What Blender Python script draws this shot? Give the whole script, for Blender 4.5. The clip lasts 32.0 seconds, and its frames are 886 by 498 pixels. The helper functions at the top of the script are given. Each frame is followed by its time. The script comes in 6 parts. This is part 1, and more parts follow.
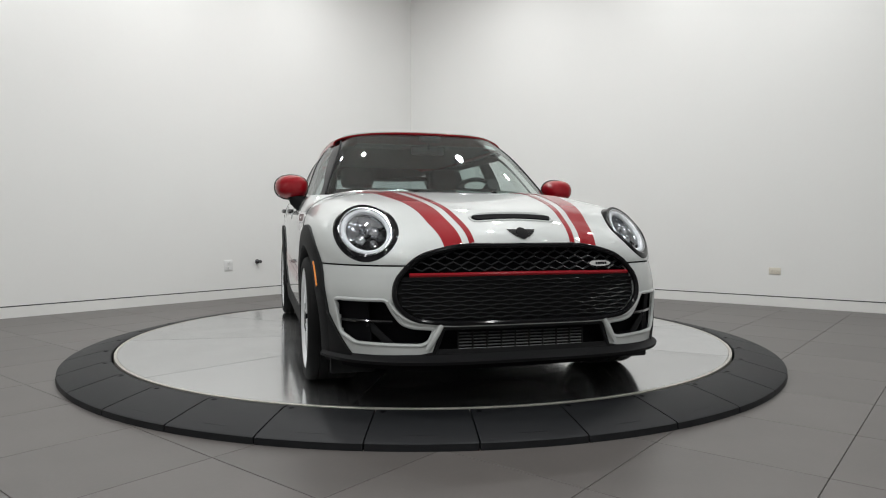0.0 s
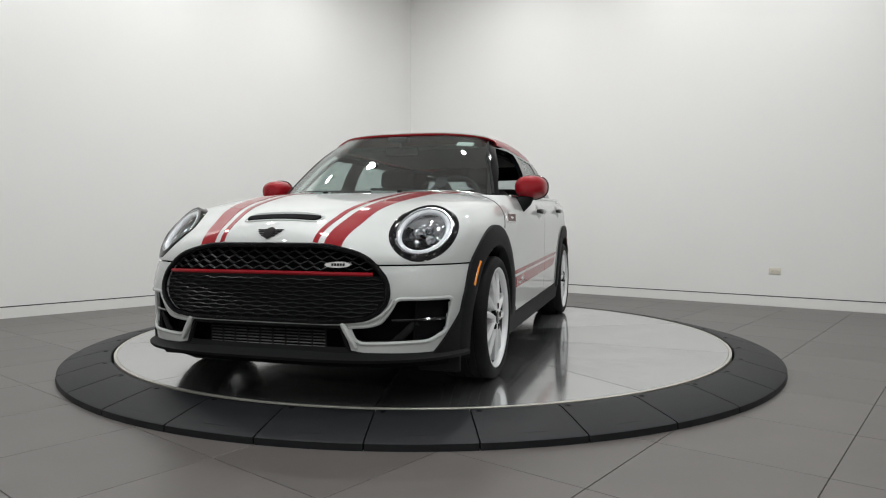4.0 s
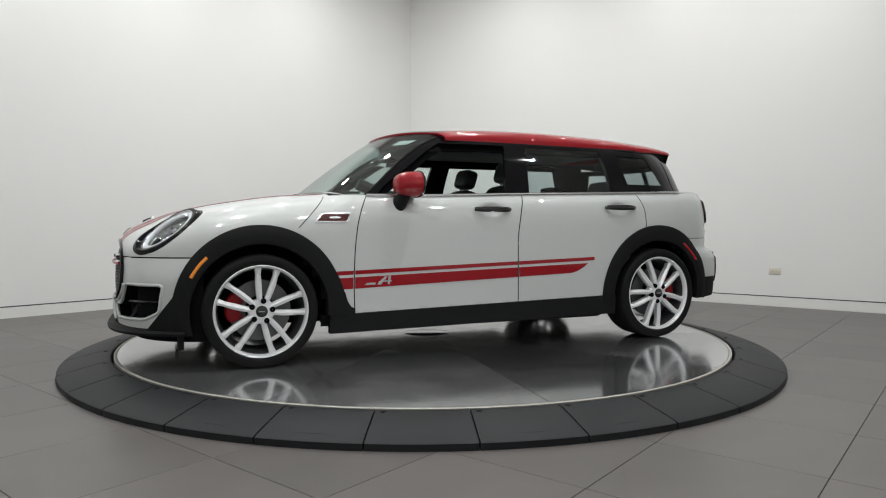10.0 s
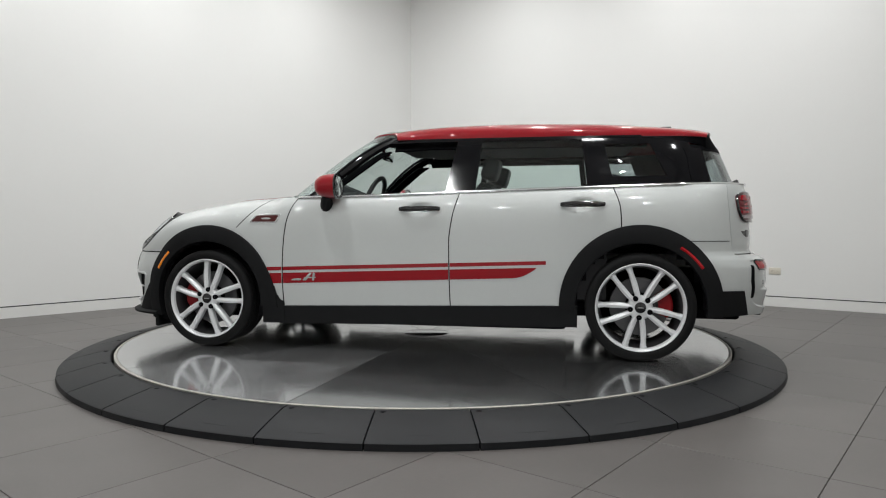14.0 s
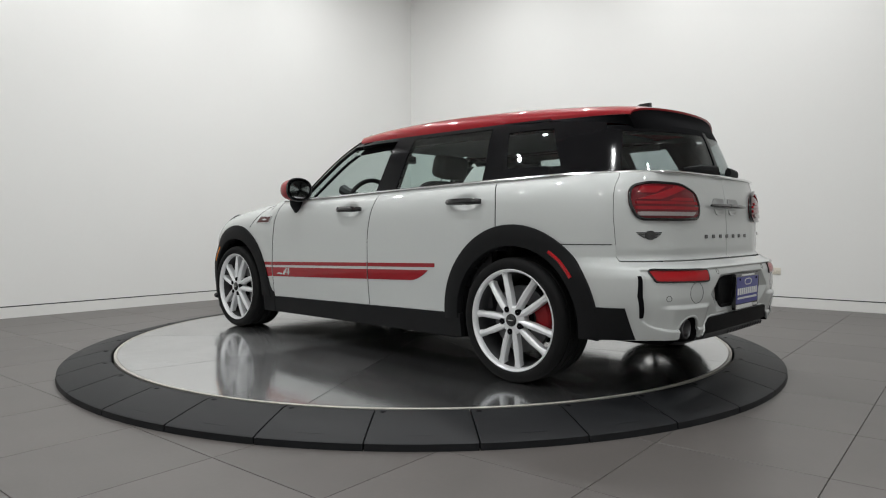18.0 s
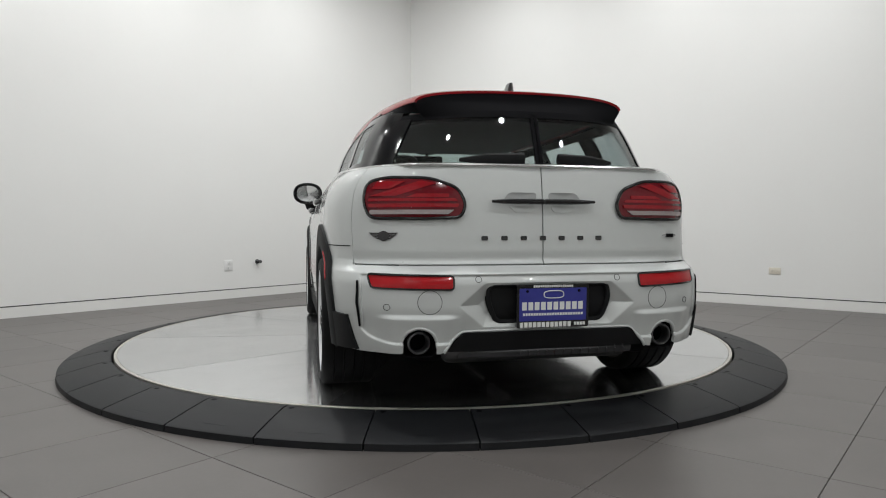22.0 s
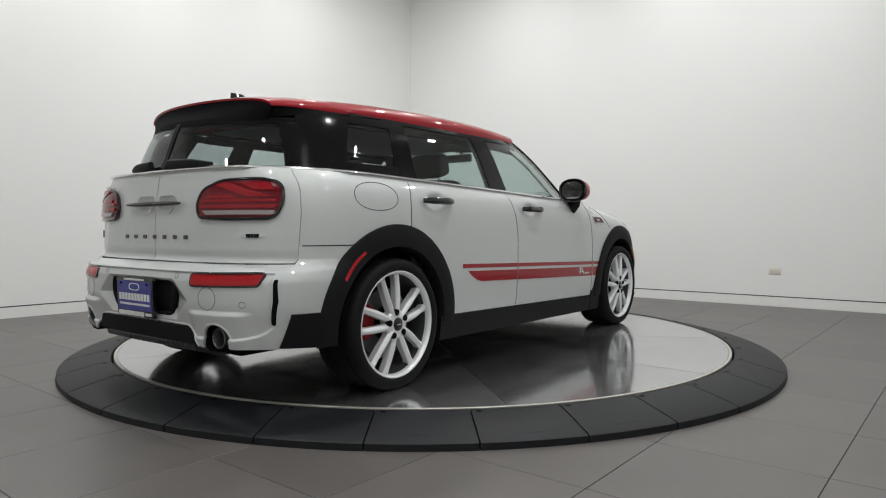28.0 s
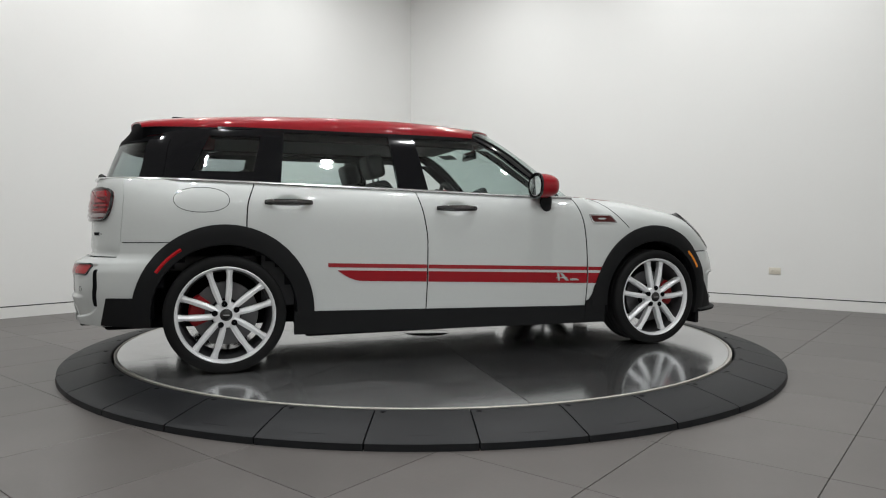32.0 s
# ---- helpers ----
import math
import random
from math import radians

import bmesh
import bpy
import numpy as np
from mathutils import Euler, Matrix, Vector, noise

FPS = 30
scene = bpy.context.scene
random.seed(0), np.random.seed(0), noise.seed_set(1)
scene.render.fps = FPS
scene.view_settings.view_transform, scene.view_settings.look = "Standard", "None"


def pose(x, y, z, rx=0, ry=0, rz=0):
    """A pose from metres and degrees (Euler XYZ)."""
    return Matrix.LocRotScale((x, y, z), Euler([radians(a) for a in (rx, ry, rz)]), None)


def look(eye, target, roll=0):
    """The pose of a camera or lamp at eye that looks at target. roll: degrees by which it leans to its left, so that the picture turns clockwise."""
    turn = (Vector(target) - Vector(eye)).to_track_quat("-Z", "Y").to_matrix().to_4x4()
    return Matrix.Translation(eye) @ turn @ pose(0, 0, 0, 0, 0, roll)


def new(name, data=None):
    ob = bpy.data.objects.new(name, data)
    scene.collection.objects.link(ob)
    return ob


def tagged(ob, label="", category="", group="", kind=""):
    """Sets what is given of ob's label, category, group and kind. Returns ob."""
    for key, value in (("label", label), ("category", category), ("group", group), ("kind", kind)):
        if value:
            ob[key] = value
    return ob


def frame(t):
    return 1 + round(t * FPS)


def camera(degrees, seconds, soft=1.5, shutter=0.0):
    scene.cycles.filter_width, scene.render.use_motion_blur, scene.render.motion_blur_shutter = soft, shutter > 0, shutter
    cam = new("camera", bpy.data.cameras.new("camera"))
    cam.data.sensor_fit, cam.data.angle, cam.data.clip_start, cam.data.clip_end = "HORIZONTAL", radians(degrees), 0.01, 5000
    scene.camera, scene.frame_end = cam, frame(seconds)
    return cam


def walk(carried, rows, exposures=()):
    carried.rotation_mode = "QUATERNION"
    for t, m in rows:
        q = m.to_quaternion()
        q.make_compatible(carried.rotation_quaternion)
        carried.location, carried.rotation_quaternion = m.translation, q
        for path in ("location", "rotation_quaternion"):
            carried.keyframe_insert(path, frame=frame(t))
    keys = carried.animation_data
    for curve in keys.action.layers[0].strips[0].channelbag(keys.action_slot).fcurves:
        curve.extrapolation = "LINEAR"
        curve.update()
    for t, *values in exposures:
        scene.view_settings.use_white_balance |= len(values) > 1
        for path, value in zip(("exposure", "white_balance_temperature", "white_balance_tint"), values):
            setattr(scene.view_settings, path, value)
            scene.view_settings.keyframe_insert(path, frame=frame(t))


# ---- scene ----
# World: floor at z = 0, turntable axis at x = y = 0, top of the turntable at DISC.
DISC = 0.0816
cam = camera(67.28, 32.0, 1.1)
HOLD = pose(0.0, -4.804, 0.845, 88.109, -0.025, -1.427)
walk(cam, [(0.0, HOLD), (32.0, HOLD)])

# ---- light ----
scene.view_settings.exposure = 0.04
world = bpy.data.worlds.new("world")
scene.world = world
world.use_nodes = True
world.node_tree.nodes["Background"].inputs[0].default_value = (0.9, 0.95, 1.0, 1)
world.node_tree.nodes["Background"].inputs[1].default_value = 0.05

CEIL = 4.97
LAMPS = []
for y, w in ((1.0, 33), (-1.4, 33), (-3.8, 29), (-6.2, 23)):
    for x in (-3.7, -1.35, 1.0, 3.35):
        LAMPS.append((x, y, 4.25, x, y, 0.0, w * (0.60 if abs(x) > 3 else 1.0)))
for x, y, w in ((-2.5, 1.9, 10), (-0.95, 2.85, 16), (0.65, 2.95, 17), (2.4, 2.1, 10)):
    LAMPS.append((x, y, 4.3, x * 1.12, y * 1.2 + 0.5, 0.0, w))


# ---- materials ----
def mat(name, color, rough=0.5, metal=0.0, coat=0.0, grain=0.0, scale=40.0, bump=0.0, spots=0.0, emit=0.0, ior=1.5, detail=4.0):
    m = bpy.data.materials.new(name)
    m.use_nodes = True
    nt = m.node_tree
    b = nt.nodes["Principled BSDF"]
    b.inputs["Base Color"].default_value = (*color, 1)
    b.inputs["Roughness"].default_value = rough
    b.inputs["Metallic"].default_value = metal
    b.inputs["IOR"].default_value = ior
    b.inputs["Coat Weight"].default_value = coat
    b.inputs["Coat Roughness"].default_value = 0.03
    if emit:
        b.inputs["Emission Color"].default_value = (*color, 1)
        b.inputs["Emission Strength"].default_value = emit
    if grain or bump or spots:
        tc = nt.nodes.new("ShaderNodeTexCoord")
        n1 = nt.nodes.new("ShaderNodeTexNoise")
        n1.inputs["Scale"].default_value = scale
        n1.inputs["Detail"].default_value = detail
        nt.links.new(tc.outputs["Object"], n1.inputs["Vector"])
        if grain or spots:
            n2 = nt.nodes.new("ShaderNodeTexNoise")
            n2.inputs["Scale"].default_value = scale * 0.06
            n2.inputs["Detail"].default_value = 3.0
            nt.links.new(tc.outputs["Object"], n2.inputs["Vector"])
            add = nt.nodes.new("ShaderNodeMath")
            add.operation = "MULTIPLY_ADD"
            nt.links.new(n1.outputs["Fac"], add.inputs[0])
            add.inputs[1].default_value = grain
            mul = nt.nodes.new("ShaderNodeMath")
            mul.operation = "MULTIPLY"
            nt.links.new(n2.outputs["Fac"], mul.inputs[0])
            mul.inputs[1].default_value = spots
            nt.links.new(mul.outputs[0], add.inputs[2])
            off = nt.nodes.new("ShaderNodeMath")
            off.operation = "ADD"
            nt.links.new(add.outputs[0], off.inputs[0])
            off.inputs[1].default_value = 1.0 - 0.5 * (grain + spots)
            mix = nt.nodes.new("ShaderNodeVectorMath")
            mix.operation = "SCALE"
            mix.inputs[0].default_value = color
            nt.links.new(off.outputs[0], mix.inputs["Scale"])
            nt.links.new(mix.outputs[0], b.inputs["Base Color"])
        if bump:
            bp = nt.nodes.new("ShaderNodeBump")
            bp.inputs["Strength"].default_value = bump
            bp.inputs["Distance"].default_value = 0.002
            nt.links.new(n1.outputs["Fac"], bp.inputs["Height"])
            nt.links.new(bp.outputs[0], b.inputs["Normal"])
    return m


def glass(name, tint, gloss=1.0):
    """Thin pane: tinted see-through with a Fresnel gloss."""
    m = bpy.data.materials.new(name)
    m.use_nodes = True
    nt = m.node_tree
    nt.nodes.remove(nt.nodes["Principled BSDF"])
    out = nt.nodes["Material Output"]
    tr = nt.nodes.new("ShaderNodeBsdfTransparent")
    tr.inputs[0].default_value = (*tint, 1)
    gl = nt.nodes.new("ShaderNodeBsdfGlossy")
    gl.inputs["Roughness"].default_value = 0.02
    lw = nt.nodes.new("ShaderNodeLayerWeight")
    pw = nt.nodes.new("ShaderNodeMath")
    pw.operation = "POWER"
    pw.inputs[1].default_value = 4.0
    ma = nt.nodes.new("ShaderNodeMath")
    ma.operation = "MULTIPLY_ADD"
    ma.inputs[1].default_value, ma.inputs[2].default_value = 0.55, 0.05 * gloss
    mix = nt.nodes.new("ShaderNodeMixShader")
    nt.links.new(lw.outputs["Facing"], pw.inputs[0])
    nt.links.new(pw.outputs[0], ma.inputs[0])
    nt.links.new(ma.outputs[0], mix.inputs[0])
    nt.links.new(tr.outputs[0], mix.inputs[1])
    nt.links.new(gl.outputs[0], mix.inputs[2])
    nt.links.new(mix.outputs[0], out.inputs[0])
    return m


WHITE = mat("white_silver_paint", (0.55, 0.571, 0.563), 0.5, 0.18, 1.0, grain=0.05, scale=900, spots=0.03)
RED = mat("red_paint", (0.27, 0.004, 0.010), 0.4, 0.0, 0.7, grain=0.04, scale=700, spots=0.03, ior=1.2)
REDVINYL = mat("red_vinyl", (0.27, 0.004, 0.010), 0.5, 0, 0.9, grain=0.05, scale=300, ior=1.2)
GLOSS = mat("gloss_black", (0.006, 0.006, 0.007), 0.12, 0, 0.6, grain=0.2, scale=200)
PILLAR = mat("black_pillar", (0.006, 0.006, 0.007), 0.09, 0, 0.0, grain=0.2, scale=200, ior=1.28)
CLAD = mat("black_cladding", (0.008, 0.0083, 0.009), 0.62, ior=1.26, grain=0.3, scale=900, bump=0.15, spots=0.2)
MESHM = mat("black_grille_plastic", (0.010, 0.0105, 0.012), 0.32, ior=1.4, grain=0.2, scale=400)
# Near black for black parts, and for shade painted into holes, gaps and cavities.
DARK = mat("black_and_cavity_shade", (0.005, 0.005, 0.006), 0.8, grain=0.2, scale=60, ior=1.15)
SATIN = mat("bright_chrome_trim", (0.86, 0.87, 0.87), 0.17, 0.9, 0.3, grain=0.05, scale=80)
RIMM = mat("worn_steel_edge", (0.50, 0.48, 0.44), 0.5, 0.7, grain=0.25, scale=30, spots=0.3)
RUBBER = mat("tyre_rubber", (0.0065, 0.0065, 0.0068), 0.7, ior=1.27, grain=0.3, scale=300, bump=0.1, spots=0.25)
ALLOY = mat("silver_alloy", (0.74, 0.75, 0.76), 0.35, 0.25, 0.4, grain=0.04, scale=500)
CHROME = mat("chrome", (0.75, 0.75, 0.76), 0.1, 1.0, grain=0.05, scale=80)
# Alloy with the rim barrel's shade put into its colour; also the steel shield.
BARREL = mat("shaded_alloy", (0.055, 0.055, 0.058), 0.5, 0.3, grain=0.1, scale=200)
STEEL = mat("brake_steel", (0.15, 0.15, 0.155), 0.5, 1.0, grain=0.3, scale=160)
CALIPER = mat("red_caliper", (0.26, 0.008, 0.012), 0.4, 0, 0.2, grain=0.1, scale=120, ior=1.3)
SEAT = mat("black_leather", (0.018, 0.018, 0.019), 0.5, grain=0.25, scale=200, bump=0.08)
TRIM = mat("dark_trim", (0.022, 0.022, 0.024), 0.65, grain=0.2, scale=300)
LINER = mat("grey_headliner", (0.20, 0.20, 0.20), 0.9, grain=0.1, scale=300)
LAMPWHITE = mat("light_ring", (0.85, 0.87, 0.9), 0.25, 0, 0.5, grain=0.03, scale=100)
REFLECTOR = mat("lamp_reflector", (0.45, 0.46, 0.48), 0.15, 0.9, grain=0.2, scale=60)
TAILRED = mat("tail_lamp_red", (0.28, 0.006, 0.012), 0.12, 0, 0.5, grain=0.25, scale=70, ior=1.25)
TAILDARK = mat("tail_lamp_dark", (0.13, 0.005, 0.010), 0.15, 0, 0.5, grain=0.3, scale=50, ior=1.25)
TAILCLEAR = mat("tail_lamp_clear", (0.33, 0.27, 0.27), 0.15, 0.2, 0.5, grain=0.3, scale=120)
REDREF = mat("red_reflector", (0.37, 0.006, 0.010), 0.25, 0, 0.3, grain=0.25, scale=24, ior=1.3)
# Grey of the tail handle's upper recess: its shade put into the colour.
RECESS = mat("recess_shade", (0.34, 0.35, 0.35), 0.3, 0.5, 0.3, grain=0.05, scale=90)
AMBER = mat("amber_reflector", (0.90, 0.27, 0.010), 0.25, 0, 0.8, grain=0.15, scale=200)
PLATEBLUE = mat("blue_plate", (0.030, 0.035, 0.26), 0.35, 0, 0.3, grain=0.06, scale=90)
PAPER = mat("white_paper", (0.75, 0.76, 0.74), 0.6, grain=0.05, scale=60)
BADGE = mat("badge_silver", (0.7, 0.7, 0.7), 0.25, 0.7, grain=0.05, scale=100)
MAROON = mat("dark_red_badge", (0.06, 0.010, 0.010), 0.35, 0, 0.1, grain=0.1, scale=90, ior=1.3)
GLASS = glass("clear_glass", (0.91, 0.955, 0.945))
SCREEN = glass("windscreen_glass", (0.86, 0.925, 0.91), 2.2)
TINT = glass("tinted_glass", (0.78, 0.82, 0.82))
LENS = glass("lamp_lens", (0.93, 0.94, 0.95))
WALL = mat("white_wall_paint", (0.80, 0.80, 0.785), 0.75, grain=0.015, scale=30, bump=0.05, spots=0.03)
BASEM = mat("white_base_board", (0.78, 0.78, 0.76), 0.5, grain=0.02, scale=30, spots=0.04)
GAP = mat("gap_shade", (0.05, 0.05, 0.05), 0.8, grain=0.1, scale=30)
CEILM = mat("pale_ceiling", (0.78, 0.78, 0.77), 0.9, grain=0.1, scale=5)
GROUT = mat("dark_grout", (0.075, 0.068, 0.062), 0.9, grain=0.2, scale=50)
RINGM = mat("black_ramp_rubber", (0.0095, 0.0102, 0.0118), 0.5, ior=1.31, grain=0.35, scale=260, bump=0.25, spots=0.35)
OUTLETM = mat("cream_plastic", (0.70, 0.66, 0.57), 0.4, grain=0.03, scale=40)
WHITEPL = mat("white_plastic", (0.75, 0.75, 0.74), 0.4, grain=0.03, scale=40)


def tile_material():
    m = mat("grey_floor_tile", (0.104, 0.095, 0.090), 0.38, grain=0.12, scale=55, bump=0.06, spots=0.30)
    nt = m.node_tree
    oi = nt.nodes.new("ShaderNodeObjectInfo")
    mr = nt.nodes.new("ShaderNodeMapRange")
    mr.inputs[3].default_value, mr.inputs[4].default_value = 0.93, 1.07
    nt.links.new(oi.outputs["Random"], mr.inputs[0])
    b = nt.nodes["Principled BSDF"]
    src = b.inputs["Base Color"].links[0].from_socket
    sc = nt.nodes.new("ShaderNodeVectorMath")
    sc.operation = "SCALE"
    nt.links.new(src, sc.inputs[0])
    nt.links.new(mr.outputs[0], sc.inputs["Scale"])
    nt.links.new(sc.outputs[0], b.inputs["Base Color"])
    return m


def disc_material(brushed):
    """Rolled steel: a clear mirror sheen under a hazy brushed one, with smears and fine scratches."""
    m = mat("brushed_steel" if brushed else "rolled_steel", (0.64, 0.645, 0.65), 0.11, 0.97, grain=0.05, scale=9, spots=0.08, detail=3)
    nt = m.node_tree
    b = nt.nodes["Principled BSDF"]
    haze = nt.nodes.new("ShaderNodeBsdfPrincipled")
    haze.inputs["Metallic"].default_value = 0.97
    haze.inputs["Roughness"].default_value = 0.42
    nt.links.new(b.inputs["Base Color"].links[0].from_socket, haze.inputs["Base Color"])
    tc = nt.nodes.new("ShaderNodeTexCoord")
    n = nt.nodes.new("ShaderNodeTexNoise")
    n.inputs["Scale"].default_value = 2.2
    n.inputs["Detail"].default_value = 6.0
    n.inputs["Roughness"].default_value = 0.6
    n.inputs["Distortion"].default_value = 0.8
    nt.links.new(tc.outputs["Object"], n.inputs["Vector"])
    mr = nt.nodes.new("ShaderNodeMapRange")
    mr.inputs[1].default_value, mr.inputs[2].default_value = 0.3, 0.7
    mr.inputs[3].default_value, mr.inputs[4].default_value = 0.08, 0.15
    nt.links.new(n.outputs["Fac"], mr.inputs[0])
    nt.links.new(mr.outputs[0], b.inputs["Roughness"])
    mp = nt.nodes.new("ShaderNodeMapping")
    mp.inputs["Scale"].default_value = (1.0, 110.0, 1.0)
    mp.inputs["Rotation"].default_value = (0, 0, 0.35)
    nt.links.new(tc.outputs["Object"], mp.inputs["Vector"])
    sc = nt.nodes.new("ShaderNodeTexNoise")
    sc.inputs["Scale"].default_value = 3.0
    sc.inputs["Detail"].default_value = 4.0
    nt.links.new(mp.outputs[0], sc.inputs["Vector"])
    add = nt.nodes.new("ShaderNodeMath")
    add.operation = "ADD"
    nt.links.new(n.outputs["Fac"], add.inputs[0])
    nt.links.new(sc.outputs["Fac"], add.inputs[1])
    fr = nt.nodes.new("ShaderNodeMapRange")
    fr.inputs[1].default_value, fr.inputs[2].default_value = 0.75, 1.3
    fr.inputs[3].default_value, fr.inputs[4].default_value = 0.09, 0.24
    nt.links.new(add.outputs[0], fr.inputs[0])
    mix = nt.nodes.new("ShaderNodeMixShader")
    oi = nt.nodes.new("ShaderNodeObjectInfo")
    rr = nt.nodes.new("ShaderNodeMapRange")
    rr.inputs[3].default_value, rr.inputs[4].default_value = 0.55, 1.5
    nt.links.new(oi.outputs["Random"], rr.inputs[0])
    per = nt.nodes.new("ShaderNodeMath")
    per.operation = "MULTIPLY"
    nt.links.new(fr.outputs[0], per.inputs[0])
    nt.links.new(rr.outputs[0], per.inputs[1])
    nt.links.new(per.outputs[0], mix.inputs[0])
    nt.links.new(b.outputs[0], mix.inputs[1])
    nt.links.new(haze.outputs[0], mix.inputs[2])
    nt.links.new(mix.outputs[0], nt.nodes["Material Output"].inputs[0])
    if brushed:
        tg = nt.nodes.new("ShaderNodeTangent")
        tg.direction_type = "UV_MAP"
        tg.uv_map = "grain"
        haze.inputs["Anisotropic"].default_value = 0.7
        haze.inputs["Anisotropic Rotation"].default_value = 0.20
        nt.links.new(tg.outputs[0], haze.inputs["Tangent"])
    return m


TILE = tile_material()
DISCM = disc_material(True)
HUBM = disc_material(False)


# ---- mesh helpers ----
def mesh_of(name, V, F, material, fix=True, sharp=35):
    me = bpy.data.meshes.new(name)
    me.from_pydata([tuple(map(float, v)) for v in V], [], [tuple(map(int, f)) for f in F])
    if fix:
        bm = bmesh.new()
        bm.from_mesh(me)
        bmesh.ops.recalc_face_normals(bm, faces=bm.faces)
        bm.to_mesh(me)
        bm.free()
    me.materials.append(material)
    me.polygons.foreach_set("use_smooth", [True] * len(me.polygons))
    me.set_sharp_from_angle(angle=radians(sharp))
    return me


def part(name, VF, material, parent, label="", fix=True, sharp=35):
    """One mesh object under a thing or a part."""
    ob = new(name, mesh_of(name, VF[0], VF[1], material, fix, sharp))
    ob.parent = parent
    return tagged(ob, label)


def flip(VF):
    V = np.array(VF[0], float) * (1, -1, 1)
    return V, [tuple(f)[::-1] for f in VF[1]]


def pair(name, VF, material, parent, label="", sharp=35):
    """A part and its mirror image across the car's middle."""
    return part(name, VF, material, parent, label, True, sharp), part(name, flip(VF), material, parent, label, True, sharp)


def join(*items):
    V, F, n = [], [], 0
    for v, f in items:
        v = np.asarray(v, float)
        V.append(v)
        F += [tuple(i + n for i in q) for q in f]
        n += len(v)
    return np.concatenate(V), F


def normals(P):
    du = np.gradient(P, axis=0)
    dv = np.gradient(P, axis=1)
    n = np.cross(du, dv)
    return n / np.maximum(np.linalg.norm(n, axis=2, keepdims=True), 1e-9)


def sheet(P, thick=0.0, keep=None, inward=None):
    """A grid of points P[i, j] as a sheet with thickness; keep masks its faces; inward is a point on its hidden side."""
    P = np.asarray(P, float)
    a, b = P.shape[:2]
    if keep is None:
        keep = np.ones((a - 1, b - 1), bool)
    idx = np.arange(a * b).reshape(a, b)
    quads = [(idx[i, j], idx[i + 1, j], idx[i + 1, j + 1], idx[i, j + 1]) for i in range(a - 1) for j in range(b - 1) if keep[i, j]]
    V = P.reshape(-1, 3)
    F = list(quads)
    if thick:
        n = normals(P)
        c = np.array(inward if inward is not None else (0, 0, 0.6))
        if ((P - c) * n).sum() < 0:
            n = -n
        B = (P - thick * n).reshape(-1, 3)
        N = a * b
        V = np.concatenate([V, B])
        F += [(q[3] + N, q[2] + N, q[1] + N, q[0] + N) for q in quads]
        count = {}
        for q in quads:
            for k in range(4):
                e = (q[k], q[(k + 1) % 4])
                count[e] = 1
        for (i, j) in list(count):
            if (j, i) not in count:
                F.append((j, i, i + N, j + N))
    used = sorted({i for f in F for i in f})
    remap = {o: k for k, o in enumerate(used)}
    return V[used], [tuple(remap[i] for i in f) for f in F]


def tube(path, r, seg=8, closed=False, flat=1.0, up=(0, 0, 1)):
    """A round bar along a path; r may change along it; flat squashes it across up."""
    path = np.asarray(path, float)
    n = len(path)
    r = np.broadcast_to(np.asarray(r, float), (n,))
    if closed:
        t = np.roll(path, -1, 0) - np.roll(path, 1, 0)
    else:
        t = np.gradient(path, axis=0)
    t /= np.maximum(np.linalg.norm(t, axis=1, keepdims=True), 1e-9)
    a = np.cross(t, np.asarray(up, float))
    bad = np.linalg.norm(a, axis=1) < 1e-4
    a[bad] = np.cross(t[bad], (1.0, 0.0, 0.01))
    a /= np.linalg.norm(a, axis=1, keepdims=True)
    b = np.cross(a, t)
    ang = np.linspace(0, 2 * np.pi, seg, endpoint=False)
    V = path[:, None] + r[:, None, None] * (flat * np.cos(ang)[None, :, None] * a[:, None] + np.sin(ang)[None, :, None] * b[:, None])
    F = []
    for i in range(n if closed else n - 1):
        k = (i + 1) % n
        for j in range(seg):
            l = (j + 1) % seg
            F.append((i * seg + j, i * seg + l, k * seg + l, k * seg + j))
    V = V.reshape(-1, 3)
    if not closed:
        F.append(tuple(range(seg))[::-1])
        F.append(tuple((n - 1) * seg + j for j in range(seg)))
    return V, F


def slab(place, outline, t0, t1, rings=4, center=None, dome=0.0):
    """A plate with a star-shaped outline laid on a surface: place(a, b, off) gives points; it stands from t0 to t1."""
    o = np.asarray(outline, float)
    c = np.asarray(center, float) if center is not None else o.mean(0)
    n = len(o)
    V, F = [], []
    ss = np.linspace(1, 0, rings + 1)[:-1]
    for s in ss:
        q = c + s * (o - c)
        V.append(place(q[:, 0], q[:, 1], t1 + dome * (1 - s * s)))
    V.append(place(c[:1], c[1:], t1 + dome))
    base = place(o[:, 0], o[:, 1], t0)
    for r in range(rings - 1):
        for j in range(n):
            k = (j + 1) % n
            F.append((r * n + j, r * n + k, (r + 1) * n + k, (r + 1) * n + j))
    top = rings * n
    for j in range(n):
        k = (j + 1) % n
        F.append(((rings - 1) * n + j, (rings - 1) * n + k, top))
        F.append((j, top + 1 + j, top + 1 + k, k))
    F.append(tuple(top + 1 + j for j in range(n)))
    V.append(base)
    return np.concatenate([np.asarray(v, float).reshape(-1, 3) for v in V]), F


